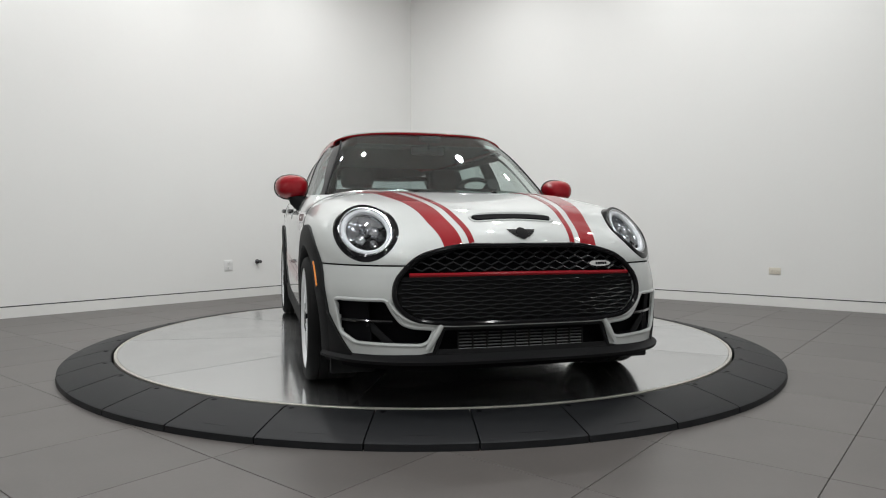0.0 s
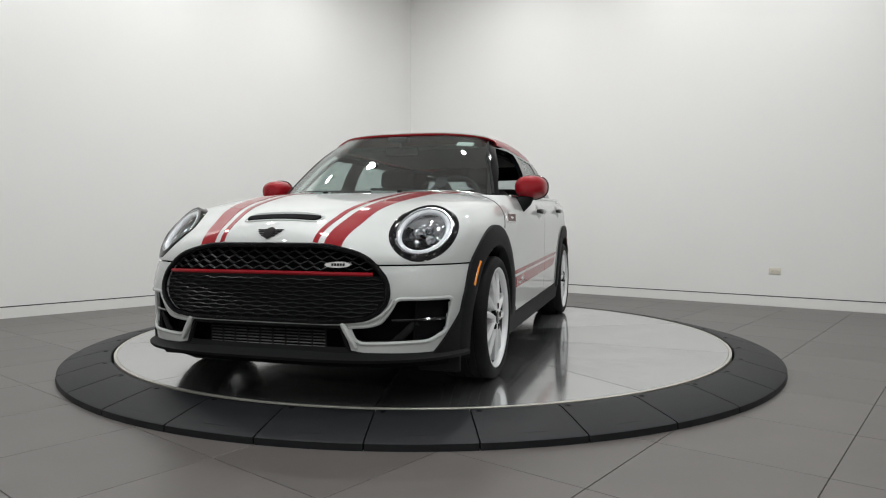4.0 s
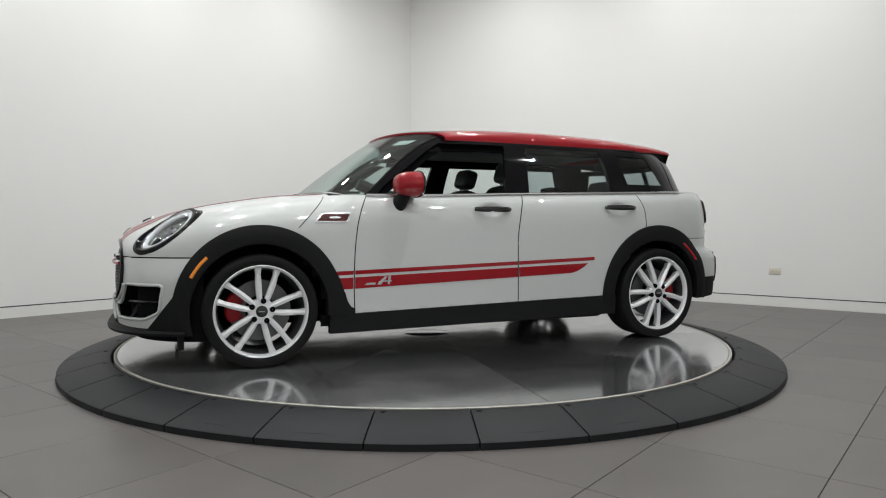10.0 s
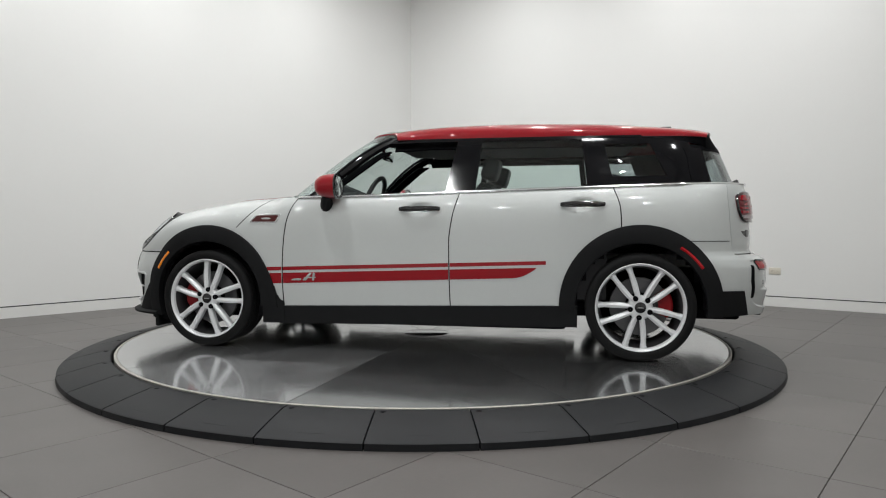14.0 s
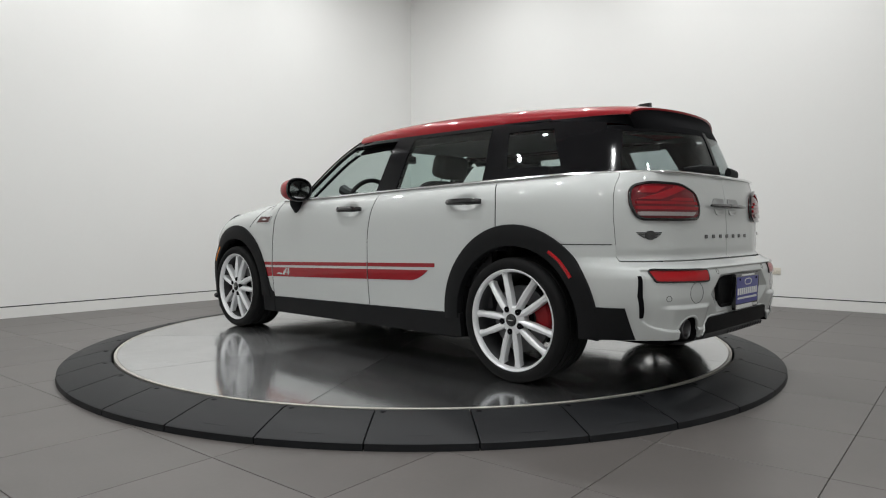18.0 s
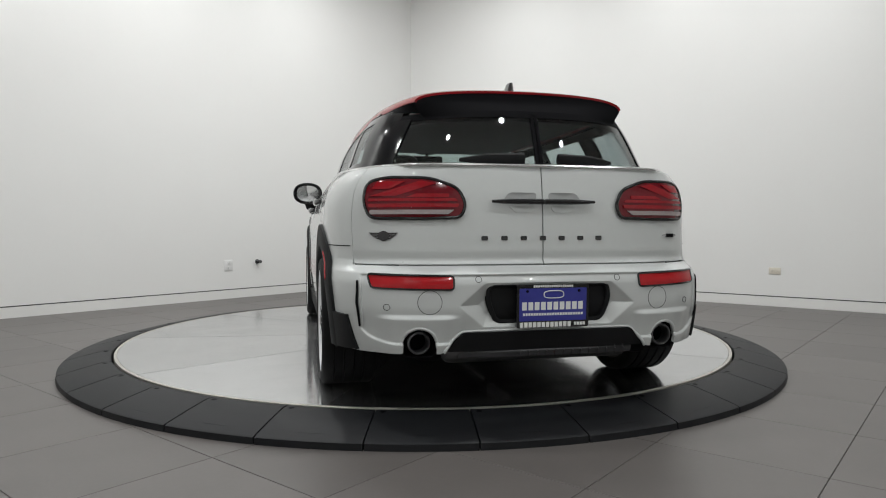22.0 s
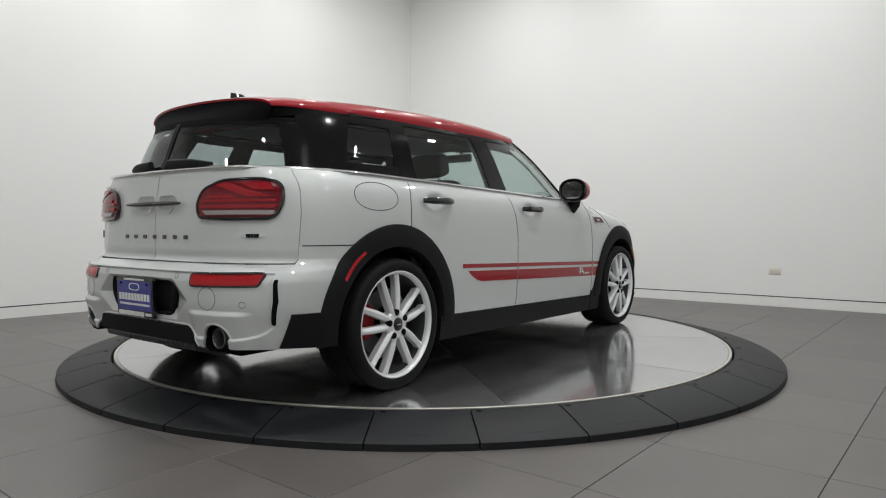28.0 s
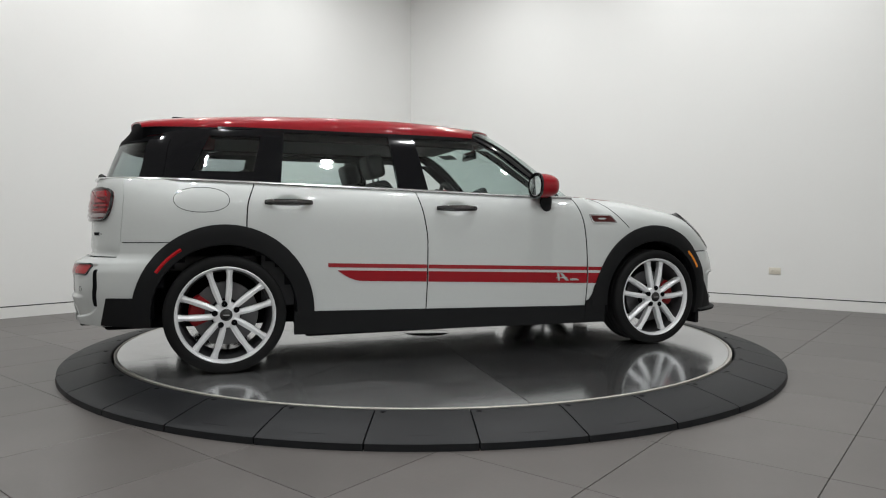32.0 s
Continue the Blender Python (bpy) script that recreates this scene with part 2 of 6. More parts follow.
def box(x0, x1, y0, y1, z0, z1, bevel=0.0, seg=2):
    bm = bmesh.new()
    bmesh.ops.create_cube(bm, size=1)
    for v in bm.verts:
        v.co = ((x0 + x1) / 2 + v.co.x * (x1 - x0), (y0 + y1) / 2 + v.co.y * (y1 - y0), (z0 + z1) / 2 + v.co.z * (z1 - z0))
    if bevel:
        bmesh.ops.bevel(bm, geom=bm.edges[:], offset=bevel, segments=seg, affect="EDGES", profile=0.5)
    bm.verts.ensure_lookup_table()
    out = ([tuple(v.co) for v in bm.verts], [tuple(v.index for v in f.verts) for f in bm.faces])
    bm.free()
    return out


def lathe(prof, seg=48, closed=False):
    """Turn a profile of (radius, y) round the y axis."""
    prof = np.asarray(prof, float)
    a = np.linspace(0, 2 * np.pi, seg, endpoint=False)
    V = np.stack([prof[:, None, 0] * np.cos(a), np.broadcast_to(prof[:, None, 1], (len(prof), seg)), prof[:, None, 0] * np.sin(a)], 2).reshape(-1, 3)
    F = []
    m = len(prof)
    for i in range(m if closed else m - 1):
        k = (i + 1) % m
        for j in range(seg):
            l = (j + 1) % seg
            F.append((i * seg + j, i * seg + l, k * seg + l, k * seg + j))
    return V, F


def moved(VF, m):
    return np.array([tuple(m @ Vector(tuple(v))) for v in VF[0]]), VF[1]


def spline(xs, ys):
    """Smooth monotone curve through a few stations."""
    xs, ys = np.asarray(xs, float), np.asarray(ys, float)
    if xs[0] > xs[-1]:
        xs, ys = xs[::-1], ys[::-1]
    h = np.diff(xs)
    dl = np.diff(ys) / h
    m = np.zeros(len(xs))
    for i in range(1, len(xs) - 1):
        if dl[i - 1] * dl[i] > 0:
            w1, w2 = 2 * h[i] + h[i - 1], h[i] + 2 * h[i - 1]
            m[i] = (w1 + w2) / (w1 / dl[i - 1] + w2 / dl[i])
    m[0], m[-1] = dl[0], dl[-1]

    def f(x):
        x = np.clip(np.asarray(x, float), xs[0], xs[-1])
        i = np.clip(np.searchsorted(xs, x) - 1, 0, len(h) - 1)
        t = (x - xs[i]) / h[i]
        return ((1 + 2 * t) * (1 - t) ** 2 * ys[i] + t * (1 - t) ** 2 * h[i] * m[i]
                + t * t * (3 - 2 * t) * ys[i + 1] + t * t * (t - 1) * h[i] * m[i + 1])
    return f


def superoval(cx, cz, a, b, n=2.5, count=48):
    t = np.linspace(0, 2 * np.pi, count, endpoint=False)
    return np.stack([cx + a * np.sign(np.cos(t)) * np.abs(np.cos(t)) ** (2 / n), cz + b * np.sign(np.sin(t)) * np.abs(np.sin(t)) ** (2 / n)], 1)


def rounded(points, r=0.02, k=5, sub=0.03):
    """A polygon with rounded corners and short edges."""
    p = np.asarray(points, float)
    n = len(p)
    out = []
    for i in range(n):
        a, b, c = p[i - 1], p[i], p[(i + 1) % n]
        u, v = a - b, c - b
        lu, lv = np.linalg.norm(u), np.linalg.norm(v)
        d = min(r, 0.45 * lu, 0.45 * lv)
        s, e = b + u / lu * d, b + v / lv * d
        for t in np.linspace(0, 1, k):
            out.append((1 - t) ** 2 * s + 2 * t * (1 - t) * b + t * t * e)
    out = np.array(out)
    res = []
    for i in range(len(out)):
        a, b = out[i], out[(i + 1) % len(out)]
        m = max(1, int(np.linalg.norm(b - a) / sub))
        for j in range(m):
            res.append(a + (b - a) * j / m)
    return np.array(res)


def inside(o, a, b):
    """Which points (a, b) lie in the outline o."""
    r = np.zeros(np.shape(a), bool)
    n = len(o)
    for i in range(n):
        (x1, y1), (x2, y2) = o[i], o[(i + 1) % n]
        c = ((y1 > b) != (y2 > b)) & (a < (x2 - x1) * (b - y1) / (y2 - y1 + 1e-12) + x1)
        r ^= c
    return r

# ---- the room ----
CORNER = Vector((-0.235, 5.37, 0))
LEFT_DIR = Vector((-math.cos(radians(47.5)), -math.sin(radians(47.5)), 0))
RIGHT_DIR = Vector((math.cos(radians(38.9)), -math.sin(radians(38.9)), 0))


def wall_on(name, a, b, label, height=CEIL):
    """A wall from a to b, its room side to the right of that line, with a shadow gap over a flush base."""
    d = (b - a).normalized()
    length = (b - a).length
    m = Matrix.Translation(a) @ Matrix.Rotation(math.atan2(d.y, d.x), 4, "Z")
    ob = new(name, mesh_of(name, *box(0, length, 0, 0.15, 0.112, height), WALL))
    ob.matrix_world = m
    tagged(ob, label, "wall", kind="structure")
    base = new("baseboard", mesh_of("baseboard", *box(0, length, 0.001, 0.15, 0.0, 0.101), BASEM))
    base.matrix_world = m
    tagged(base, "flush white base board under a dark shadow gap", "baseboard", kind="structure")
    # The gap's shade is put into the colour of this recessed strip.
    gap = new("trim", mesh_of("trim", *box(0, length, 0.012, 0.15, 0.101, 0.112), GAP))
    gap.matrix_world = m
    tagged(gap, "recessed shadow gap between wall and base, shade put into its colour", "trim", kind="structure")
    return m


FAR_L = CORNER + LEFT_DIR * 11.0
FAR_R = CORNER + RIGHT_DIR * 11.0
NEAR = Vector((0.3, -9.5, 0))
WL = wall_on("wall_left", FAR_L, CORNER, "plain matt white painted showroom wall")
WR = wall_on("wall_right", CORNER, FAR_R, "plain matt white painted showroom wall")
# Two unseen walls, added to close the room and bounce light back.
wall_on("wall_back_right", FAR_R, NEAR, "unseen white wall added to close the showroom and bounce light")
wall_on("wall_back_left", NEAR, FAR_L, "unseen white wall added to close the showroom and bounce light")

ceiling = new("ceiling", mesh_of("ceiling", *box(-9.5, 10.5, -11, 6.5, CEIL, CEIL + 0.15), CEILM))
tagged(ceiling, "pale painted showroom ceiling above the lights", "ceiling", kind="structure")

# Lamps under the ceiling: short black cans with a glowing face.
for x, y, z, tx, ty, tz, power in LAMPS:
    m = look((x, y, z), (tx, ty, tz))
    can = part("spotlight", moved(lathe([(0.0, -0.16), (0.05, -0.16), (0.07, -0.13), (0.1, 0.03), (0.092, 0.03), (0.088, -0.01), (0.0, -0.01)], 24), Matrix.Rotation(-math.pi / 2, 4, "X")), CLAD, None)
    can.matrix_world = m
    tagged(can, "black cylindrical ceiling spotlight, switched on", "spotlight", "ceiling spotlights")
    part("stem", moved(lathe([(0.0, 0), (0.012, 0), (0.012, CEIL - z - 0.05), (0.0, CEIL - z - 0.05)], 10), m.inverted() @ Matrix.Translation((x, y, z + 0.05)) @ Matrix.Rotation(math.pi / 2, 4, "X")), CLAD, can)
    light = bpy.data.lights.new("spotlight_beam", "AREA")
    light.shape, light.size, light.energy, light.color = "DISK", 0.16, power, (0.985, 1.0, 0.998)
    lo = new("spotlight_beam", light)
    lo.matrix_world = m @ pose(0, 0, -0.035)


def socket_plate(name, m, x, z, w, h, material, label, slots):
    ob = part(name, box(-w / 2, w / 2, -0.008, 0.0, -h / 2, h / 2, 0.003), material, None)
    ob.matrix_world = m @ pose(x, 0, z)
    tagged(ob, label, "outlet")
    for sx, sz in slots:
        f = part("socket", box(sx - 0.017, sx + 0.017, -0.0105, -0.0075, sz - 0.014, sz + 0.014, 0.004), material, ob)
        for dx in (-0.006, 0.006):
            part("slot", box(sx + dx - 0.0012, sx + dx + 0.0012, -0.0112, -0.0100, sz - 0.004, sz + 0.005), DARK, f)
    return ob


def along(m, x, y):
    return (m.inverted() @ Vector((x, y, 0))).x


socket_plate("wall_outlet", WR, along(WR, 3.705, 2.180), 0.379, 0.116, 0.072, OUTLETM, "cream double power outlet set low in white wall", ((-0.026, 0), (0.026, 0)))
socket_plate("wall_outlet", WL, along(WL, -2.349, 3.097), 0.392, 0.115, 0.125, WHITEPL, "white double power outlet set low in white wall", ((-0.0, 0.03), (0.0, -0.03)))
plug_x = along(WL, -2.085, 3.386)
plug = part("wall_hook", moved(lathe([(0.0, 0.0), (0.028, 0.0), (0.028, -0.008), (0.012, -0.014), (0.012, -0.05), (0.02, -0.055), (0.02, -0.075), (0.0, -0.078)], 20), Matrix.Identity(4)), STEEL, None)
plug.matrix_world = WL @ pose(plug_x, 0, 0.424)
tagged(plug, "small dark metal wall stub beside the outlet", "hook")
part("nozzle", box(-0.05, -0.01, -0.068, -0.052, -0.012, 0.008, 0.004), DARK, plug)


# ---- the turntable ----
R_DISC = 2.032
turntable = new("turntable")
turntable.location = (0, 0, DISC)
tagged(turntable, "round polished steel car turntable, turning slowly", "turntable")


def wedge(a0, a1, r0, r1, z0, z1, n=14, g=0.0):
    """A flat slice of a ring between two angles, with straight parallel gaps."""
    P = []
    for r in (r0, r1):
        h = math.asin(min(0.9, g / max(r, 0.02)))
        t = np.linspace(a0 + h, a1 - h, n)
        P.append(np.stack([r * np.cos(t), r * np.sin(t)], 1))
    V = [(x, y, z) for z in (z0, z1) for ring in P for x, y in ring]
    F = []
    for j in range(n - 1):
        F += [(2 * n + j, 3 * n + j, 3 * n + j + 1, 2 * n + j + 1), (j + 1, n + j + 1, n + j, j),
              (n + j, n + j + 1, 3 * n + j + 1, 3 * n + j), (j + 1, j, 2 * n + j, 2 * n + j + 1)]
    F += [(0, n, 3 * n, 2 * n), (n - 1, 2 * n - 1, 4 * n - 1, 3 * n - 1)]
    return V, F


slice_mesh = mesh_of("steel_plate", *wedge(0, radians(36), 0.16, 2.013, -0.012, 0.0, 20, 0.0024), DISCM)
grain_uv = slice_mesh.uv_layers.new(name="grain")
for loop in slice_mesh.loops:
    co = slice_mesh.vertices[loop.vertex_index].co
    grain_uv.data[loop.index].uv = (co.x, co.y)
for k in range(10):
    o = new("steel_plate", slice_mesh)
    o.parent = turntable
    o.rotation_euler = (0, 0, radians(12.5 + 36 * k))
part("hub_plate", moved(lathe([(0.001, -0.012), (0.157, -0.012), (0.157, -0.001), (0.154, 0.0), (0.001, 0.0)], 48), Matrix.Rotation(math.pi / 2, 4, "X")), HUBM, turntable)
part("rim_band", moved(lathe([(2.0155, -0.03), (2.0155, 0.0005), (2.017, 0.0015), (2.030, 0.0015), (R_DISC, 0.0), (R_DISC, -0.03)], 160, True), Matrix.Rotation(math.pi / 2, 4, "X")), RIMM, turntable, "bright steel edge band")
part("drum", moved(lathe([(0.001, -0.075), (2.01, -0.075), (2.01, -0.014), (0.001, -0.014)], 96), Matrix.Rotation(math.pi / 2, 4, "X")), DARK, turntable)

ramp = new("ramp_ring")
tagged(ramp, "ring of sloping black rubber ramp tiles round the turntable", "ramp")


def ramp_tile():
    """One ramp tile: flat inner edge, slope, blunt outer lip."""
    n, half = 10, radians(360 / 33 / 2)
    prof = [(2.046, 0.0), (2.046, 0.078), (2.053, 0.083), (2.094, 0.083), (2.20, 0.060), (2.313, 0.033), (2.324, 0.027), (2.327, 0.0)]
    V, F = [], []
    for r, z in prof:
        h = half - 0.0034 / r
        for t in np.linspace(-h, h, n):
            V.append((r * math.cos(t), r * math.sin(t), z))
    m = len(prof)
    for i in range(m - 1):
        for j in range(n - 1):
            F.append((i * n + j, (i + 1) * n + j, (i + 1) * n + j + 1, i * n + j + 1))
    F.append(tuple(i * n for i in range(m)))
    F.append(tuple(i * n + n - 1 for i in range(m)))
    return V, F


ramp_mesh = mesh_of("ramp_tile", *ramp_tile(), RINGM, True, 25)
hole_mesh = mesh_of("bolt_hole", *moved(lathe([(0.001, 0.0), (0.012, 0.0), (0.012, 0.0012), (0.001, 0.0012)], 14), Matrix.Rotation(math.pi / 2, 4, "X")), DARK)
mark_mesh = mesh_of("mould_line", *box(-0.0015, 0.0015, -0.06, 0.06, 0, 0.0006), RINGM)
for k in range(33):
    a = radians(-95.9 + 360 / 33 * (k + 0.5))
    t = new("ramp_tile", ramp_mesh)
    t.parent = ramp
    t.rotation_euler = (0, 0, a)
    b = new("bolt_hole", hole_mesh)
    b.parent = t
    q = radians(-360 / 66) + 0.017
    b.location = (2.084 * math.cos(q), 2.084 * math.sin(q), 0.0826)
    l = new("mould_line", mark_mesh)
    l.parent = t
    l.location = (2.270, 0.0, 0.0433)
    l.rotation_euler = (0, radians(13.4), 0)
part("ramp_bed", moved(lathe([(2.05, 0.0), (2.05, 0.06), (2.09, 0.07), (2.30, 0.022), (2.30, 0.0)], 120, True), Matrix.Rotation(math.pi / 2, 4, "X")), DARK, ramp)

# ---- the car: shape ----
# Car space: x forward from the middle of the wheelbase, y to its left, z up from the ground.
AXLE, HUB_Z, TRACK = 1.335, 0.308, 0.872
XF1, XR1 = 1.18, -1.15
front_x = spline([0.10, 0.20, 0.32, 0.45, 0.56, 0.62, 0.70, 1.0], [2.07, 2.085, 2.085, 2.09, 2.088, 2.078, 2.072, 2.07])
rear_x = spline([0.15, 0.25, 0.35, 0.45, 0.53, 0.575, 0.607, 0.632, 0.75, 0.87, 0.96, 1.06], [-2.03, -2.08, -2.105, -2.125, -2.125, -2.11, -2.06, -2.035, -2.03, -2.022, -2.010, -1.992])
rear_n = spline([0.2, 0.53, 0.62, 0.9], [4.4, 4.2, 3.8, 3.8])
low_w = spline([0.10, 0.20, 0.30, 0.42, 0.53, 0.61], [0.84, 0.852, 0.864, 0.872, 0.876, 0.876])
top_z = spline([-2.1, -1.7, -0.8, 0.3, 0.8, 0.93, 1.2, 1.45, 1.7, 1.86, 1.95, 2.01, 2.045, 2.065, 2.074],
               [1.12, 1.10, 1.075, 1.045, 1.03, 0.972, 0.953, 0.917, 0.869, 0.825, 0.79, 0.757, 0.72, 0.67, 0.60])
round_m = spline([-2.1, 0.8, 1.0, 1.3, 1.6, 1.75, 1.9, 2.07], [5.0, 5.0, 4.7, 4.3, 4.0, 3.05, 1.95, 1.75])
Z0 = 0.60
plan_n = spline([0.1, 0.46, 0.62, 0.7, 1.1], [3.5, 3.5, 3.1, 3.05, 3.05])


def over(x, z):
    """How far the flank leans in above the waist, 1 at the waist."""
    k = np.clip((z - Z0) / np.maximum(top_z(x) - Z0, 1e-4), 0, 1)
    m = round_m(x)
    return np.maximum(1 - k ** m, 0) ** (1 / m)


def oval(t, n):
    """A quarter of a superellipse, evenly spread: (1, 0) at t = 0 to (0, 1) at t = 1."""
    k = 0.5 ** (1 / n)
    a = np.clip(t * 2, 0, 1) * k
    b = np.clip(2 - t * 2, 0, 1) * k
    X = np.where(t < 0.5, np.maximum(1 - a ** n, 0) ** (1 / n), b)
    Y = np.where(t < 0.5, a, np.maximum(1 - b ** n, 0) ** (1 / n))
    return X, Y


def flank(x, z):
    """Half width of the lower body at x and z."""
    x, z = np.broadcast_arrays(np.asarray(x, float), np.asarray(z, float))
    w = low_w(z)
    n = plan_n(z)
    xf = front_x(z)
    a = np.clip((x - XF1) / (xf - XF1), 0, 1)
    nr = rear_n(z)
    b = np.clip((XR1 - x) / (XR1 - rear_x(z)), 0, 1)
    return w * (1 - a ** n) ** (1 / n) * (1 - b ** nr) ** (1 / nr) * np.where(z > Z0, over(x, z), 1.0)


def solve(y, z, x0, x1):
    """x between x0 (inner) and x1 (outer) at which the flank is |y| wide."""
    y, z = np.broadcast_arrays(np.abs(np.asarray(y, float)), np.asarray(z, float))
    a, b = np.full(y.shape, float(x0)), np.full(y.shape, float(x1))
    for _ in range(40):
        m = (a + b) / 2
        g = flank(m, z) > y
        a, b = np.where(g, m, a), np.where(g, b, m)
    return (a + b) / 2


def hood_z(x, y):
    w = flank(x, Z0 - 1e-6)
    m = round_m(x)
    return Z0 + (top_z(x) - Z0) * np.maximum(1 - np.clip(np.abs(y) / np.maximum(w, 1e-4), 0, 1) ** m, 0) ** (1 / m)


def on_side(x, z, off):
    return np.stack(np.broadcast_arrays(x, flank(x, z) + off, z), -1)


def on_front(y, z, off):
    return np.stack(np.broadcast_arrays(solve(y, z, 0.9, 2.12) + off, y, z), -1)


def on_rear(y, z, off):
    return np.stack(np.broadcast_arrays(solve(y, z, -1.0, -2.16) - off, y, z), -1)


def on_hood(x, y, off):
    return np.stack(np.broadcast_arrays(x + off * 0.3, y, hood_z(x, y) + off), -1)


# Greenhouse
belt_z = spline([-1.98, -1.72, -0.8, -0.27, 0.41, 0.85, 1.1], [1.018, 1.012, 0.987, 0.972, 0.951, 0.946, 0.975])
ws_x = spline([0.94, 1.02, 1.143, 1.327, 1.39, 1.43], [1.020, 0.922, 0.766, 0.510, 0.406, 0.325])
rw_x = spline([0.95, 1.03, 1.2, 1.34, 1.42], [-2.02, -1.99, -1.925, -1.86, -1.82])
cab_w = spline([0.93, 1.0, 1.1, 1.2, 1.28, 1.32, 1.36], [0.790, 0.765, 0.731, 0.694, 0.650, 0.620, 0.588])
NF, NR, LF, LR = 2.4, 2.3, 0.60, 0.75


waist_x = spline([-1.9, -1.8, -1.55, -1.3, -1.1, -0.7, -0.2, 0.0, 0.3], [0, 0, 0.55, 1.0, 0.97, 0.55, 0.08, 0, 0])


def cab(s, z):
    """Greenhouse outline at height z: s 0 middle of the windscreen, 1 its end at the side; 9 start of the rear corner, 10 middle of the rear."""
    s, z = np.broadcast_arrays(np.asarray(s, float), np.asarray(z, float))
    w, xf, xr = cab_w(z), ws_x(z), rw_x(z)
    x1, x2 = xf - LF, xr + LR
    f = np.clip(s, 0, 1) * np.pi / 2
    g = np.clip(10 - s, 0, 1) * np.pi / 2
    mid = np.clip((s - 1) / 8, 0, 1)
    x = np.where(s < 1, x1 + LF * np.cos(f) ** (2 / NF), np.where(s > 9, x2 - LR * np.cos(g) ** (2 / NR), x1 + (x2 - x1) * mid))
    y = np.where(s < 1, w * np.sin(f) ** (2 / NF), np.where(s > 9, w * np.sin(g) ** (2 / NR), w))
    waist = 0.025 * waist_x(np.clip(x, -1.9, 0.3)) * np.clip((z - 0.96) / 0.12, 0, 1)
    return np.stack([x, y * (1 - waist), z], -1)


def s_of_x(x, z):
    xf, xr = ws_x(z), rw_x(z)
    x1, x2 = xf - LF, xr + LR
    a = np.arccos(np.clip((x - x1) / LF, 0, 1) ** (NF / 2)) / (np.pi / 2)
    b = 10 - np.arccos(np.clip((x2 - x) / LR, 0, 1) ** (NR / 2)) / (np.pi / 2)
    return np.where(x > x1, a, np.where(x < x2, b, 1 + 8 * (x1 - x) / (x1 - x2)))


def s_of_y(y, z, rear=False):
    w = cab_w(z)
    if rear:
        return 10 - np.arcsin(np.clip(y / w, 0, 1) ** (NR / 2)) / (np.pi / 2)
    return np.arcsin(np.clip(y / w, 0, 1) ** (NF / 2)) / (np.pi / 2)


def cab_patch(sa, sb, za, zb, nu=14, nv=14, off=0.0):
    """Grid on the greenhouse between the outline positions sa(z) and sb(z)."""
    v = np.linspace(0, 1, nv)[None, :]
    u = np.linspace(0, 1, nu)[:, None]
    z = za + (zb - za) * v
    s = sa(z) + (sb(z) - sa(z)) * u
    P = cab(s, np.broadcast_to(z, s.shape))
    if off:
        n = normals(P)
        if (n[..., 1].mean() < 0 and abs(n[..., 1].mean()) > 0.2) or (abs(n[..., 1].mean()) <= 0.2 and (n[..., 0] * P[..., 0]).mean() < 0):
            n = -n
        P = P + off * n
    return P


car = new("car")
tagged(car, "silver-white compact estate car with red roof and stripes on the turntable", "car")
IN = (0, 0, 0.7)


def side_panel(xl, xr, zb, zt, nu, nv, keep=None, off=0.0, thick=0.018):
    """Panel of the flank between the seams xl(z) and xr(z), zb(x) and zt(x)."""
    u = np.linspace(0, 1, nu)[:, None]
    v = np.linspace(0, 1, nv)[None, :]
    zm = zb(np.array(0.5 * (xl(0.6) + xr(0.6)))) * (1 - v) + zt(np.array(0.5 * (xl(0.6) + xr(0.6)))) * v
    x = xl(zm) + (xr(zm) - xl(zm)) * u
    z = zb(x) * (1 - v) + zt(x) * v
    x = xl(z) + (xr(z) - xl(z)) * u
    dent = sum(0.020 * np.exp(-(((x - x0) / 0.075) ** 2 + ((z - z0) / 0.036) ** 2) ** 2) for x0, z0 in ((-0.055, 0.868), (-1.012, 0.890)))
    P = np.stack([x, flank(x, z) + off - dent, z], -1)
    k = None
    if keep is not None:
        cx, cz = (x[1:, 1:] + x[:-1, :-1]) / 2, (z[1:, 1:] + z[:-1, :-1]) / 2
        k = keep(cx, cz)
    return sheet(P, thick, k, IN)


G2 = 0.0034
seam_a = spline([0.25, 0.44, 0.59, 0.76, 0.86, 0.935, 0.97], [0.815, 0.823, 0.819, 0.802, 0.776, 0.740, 0.715])
seam_b = spline([0.25, 0.45, 0.67, 0.82, 0.96], [-0.243, -0.236, -0.233, -0.252, -0.288])
seam_c = spline([0.25, 0.67, 0.77, 0.87, 0.99], [-1.224, -1.226, -1.228, -1.222, -1.186])
const = lambda c: (lambda x: np.full(np.shape(x), float(c)))
line = lambda x0, z0, x1, z1: (lambda x: z0 + (z1 - z0) * (np.asarray(x, float) - x0) / (x1 - x0))
sill_top = line(0.81, 0.272, -0.875, 0.308)
door_top = lambda x: belt_z(x) - 0.004
arch_r = 0.42
no_front = lambda x, z: (x - AXLE) ** 2 + (z - HUB_Z) ** 2 > arch_r ** 2
no_rear = lambda x, z: (x + AXLE) ** 2 + (z - HUB_Z) ** 2 > arch_r ** 2

front_doors = pair("front_door", side_panel(lambda z: seam_a(z) - G2, lambda z: seam_b(z) + G2, sill_top, door_top, 90, 72), WHITE, car)
rear_doors = pair("rear_door", side_panel(lambda z: seam_b(z) - G2, lambda z: seam_c(z) + G2, sill_top, door_top, 90, 72, no_rear), WHITE, car)

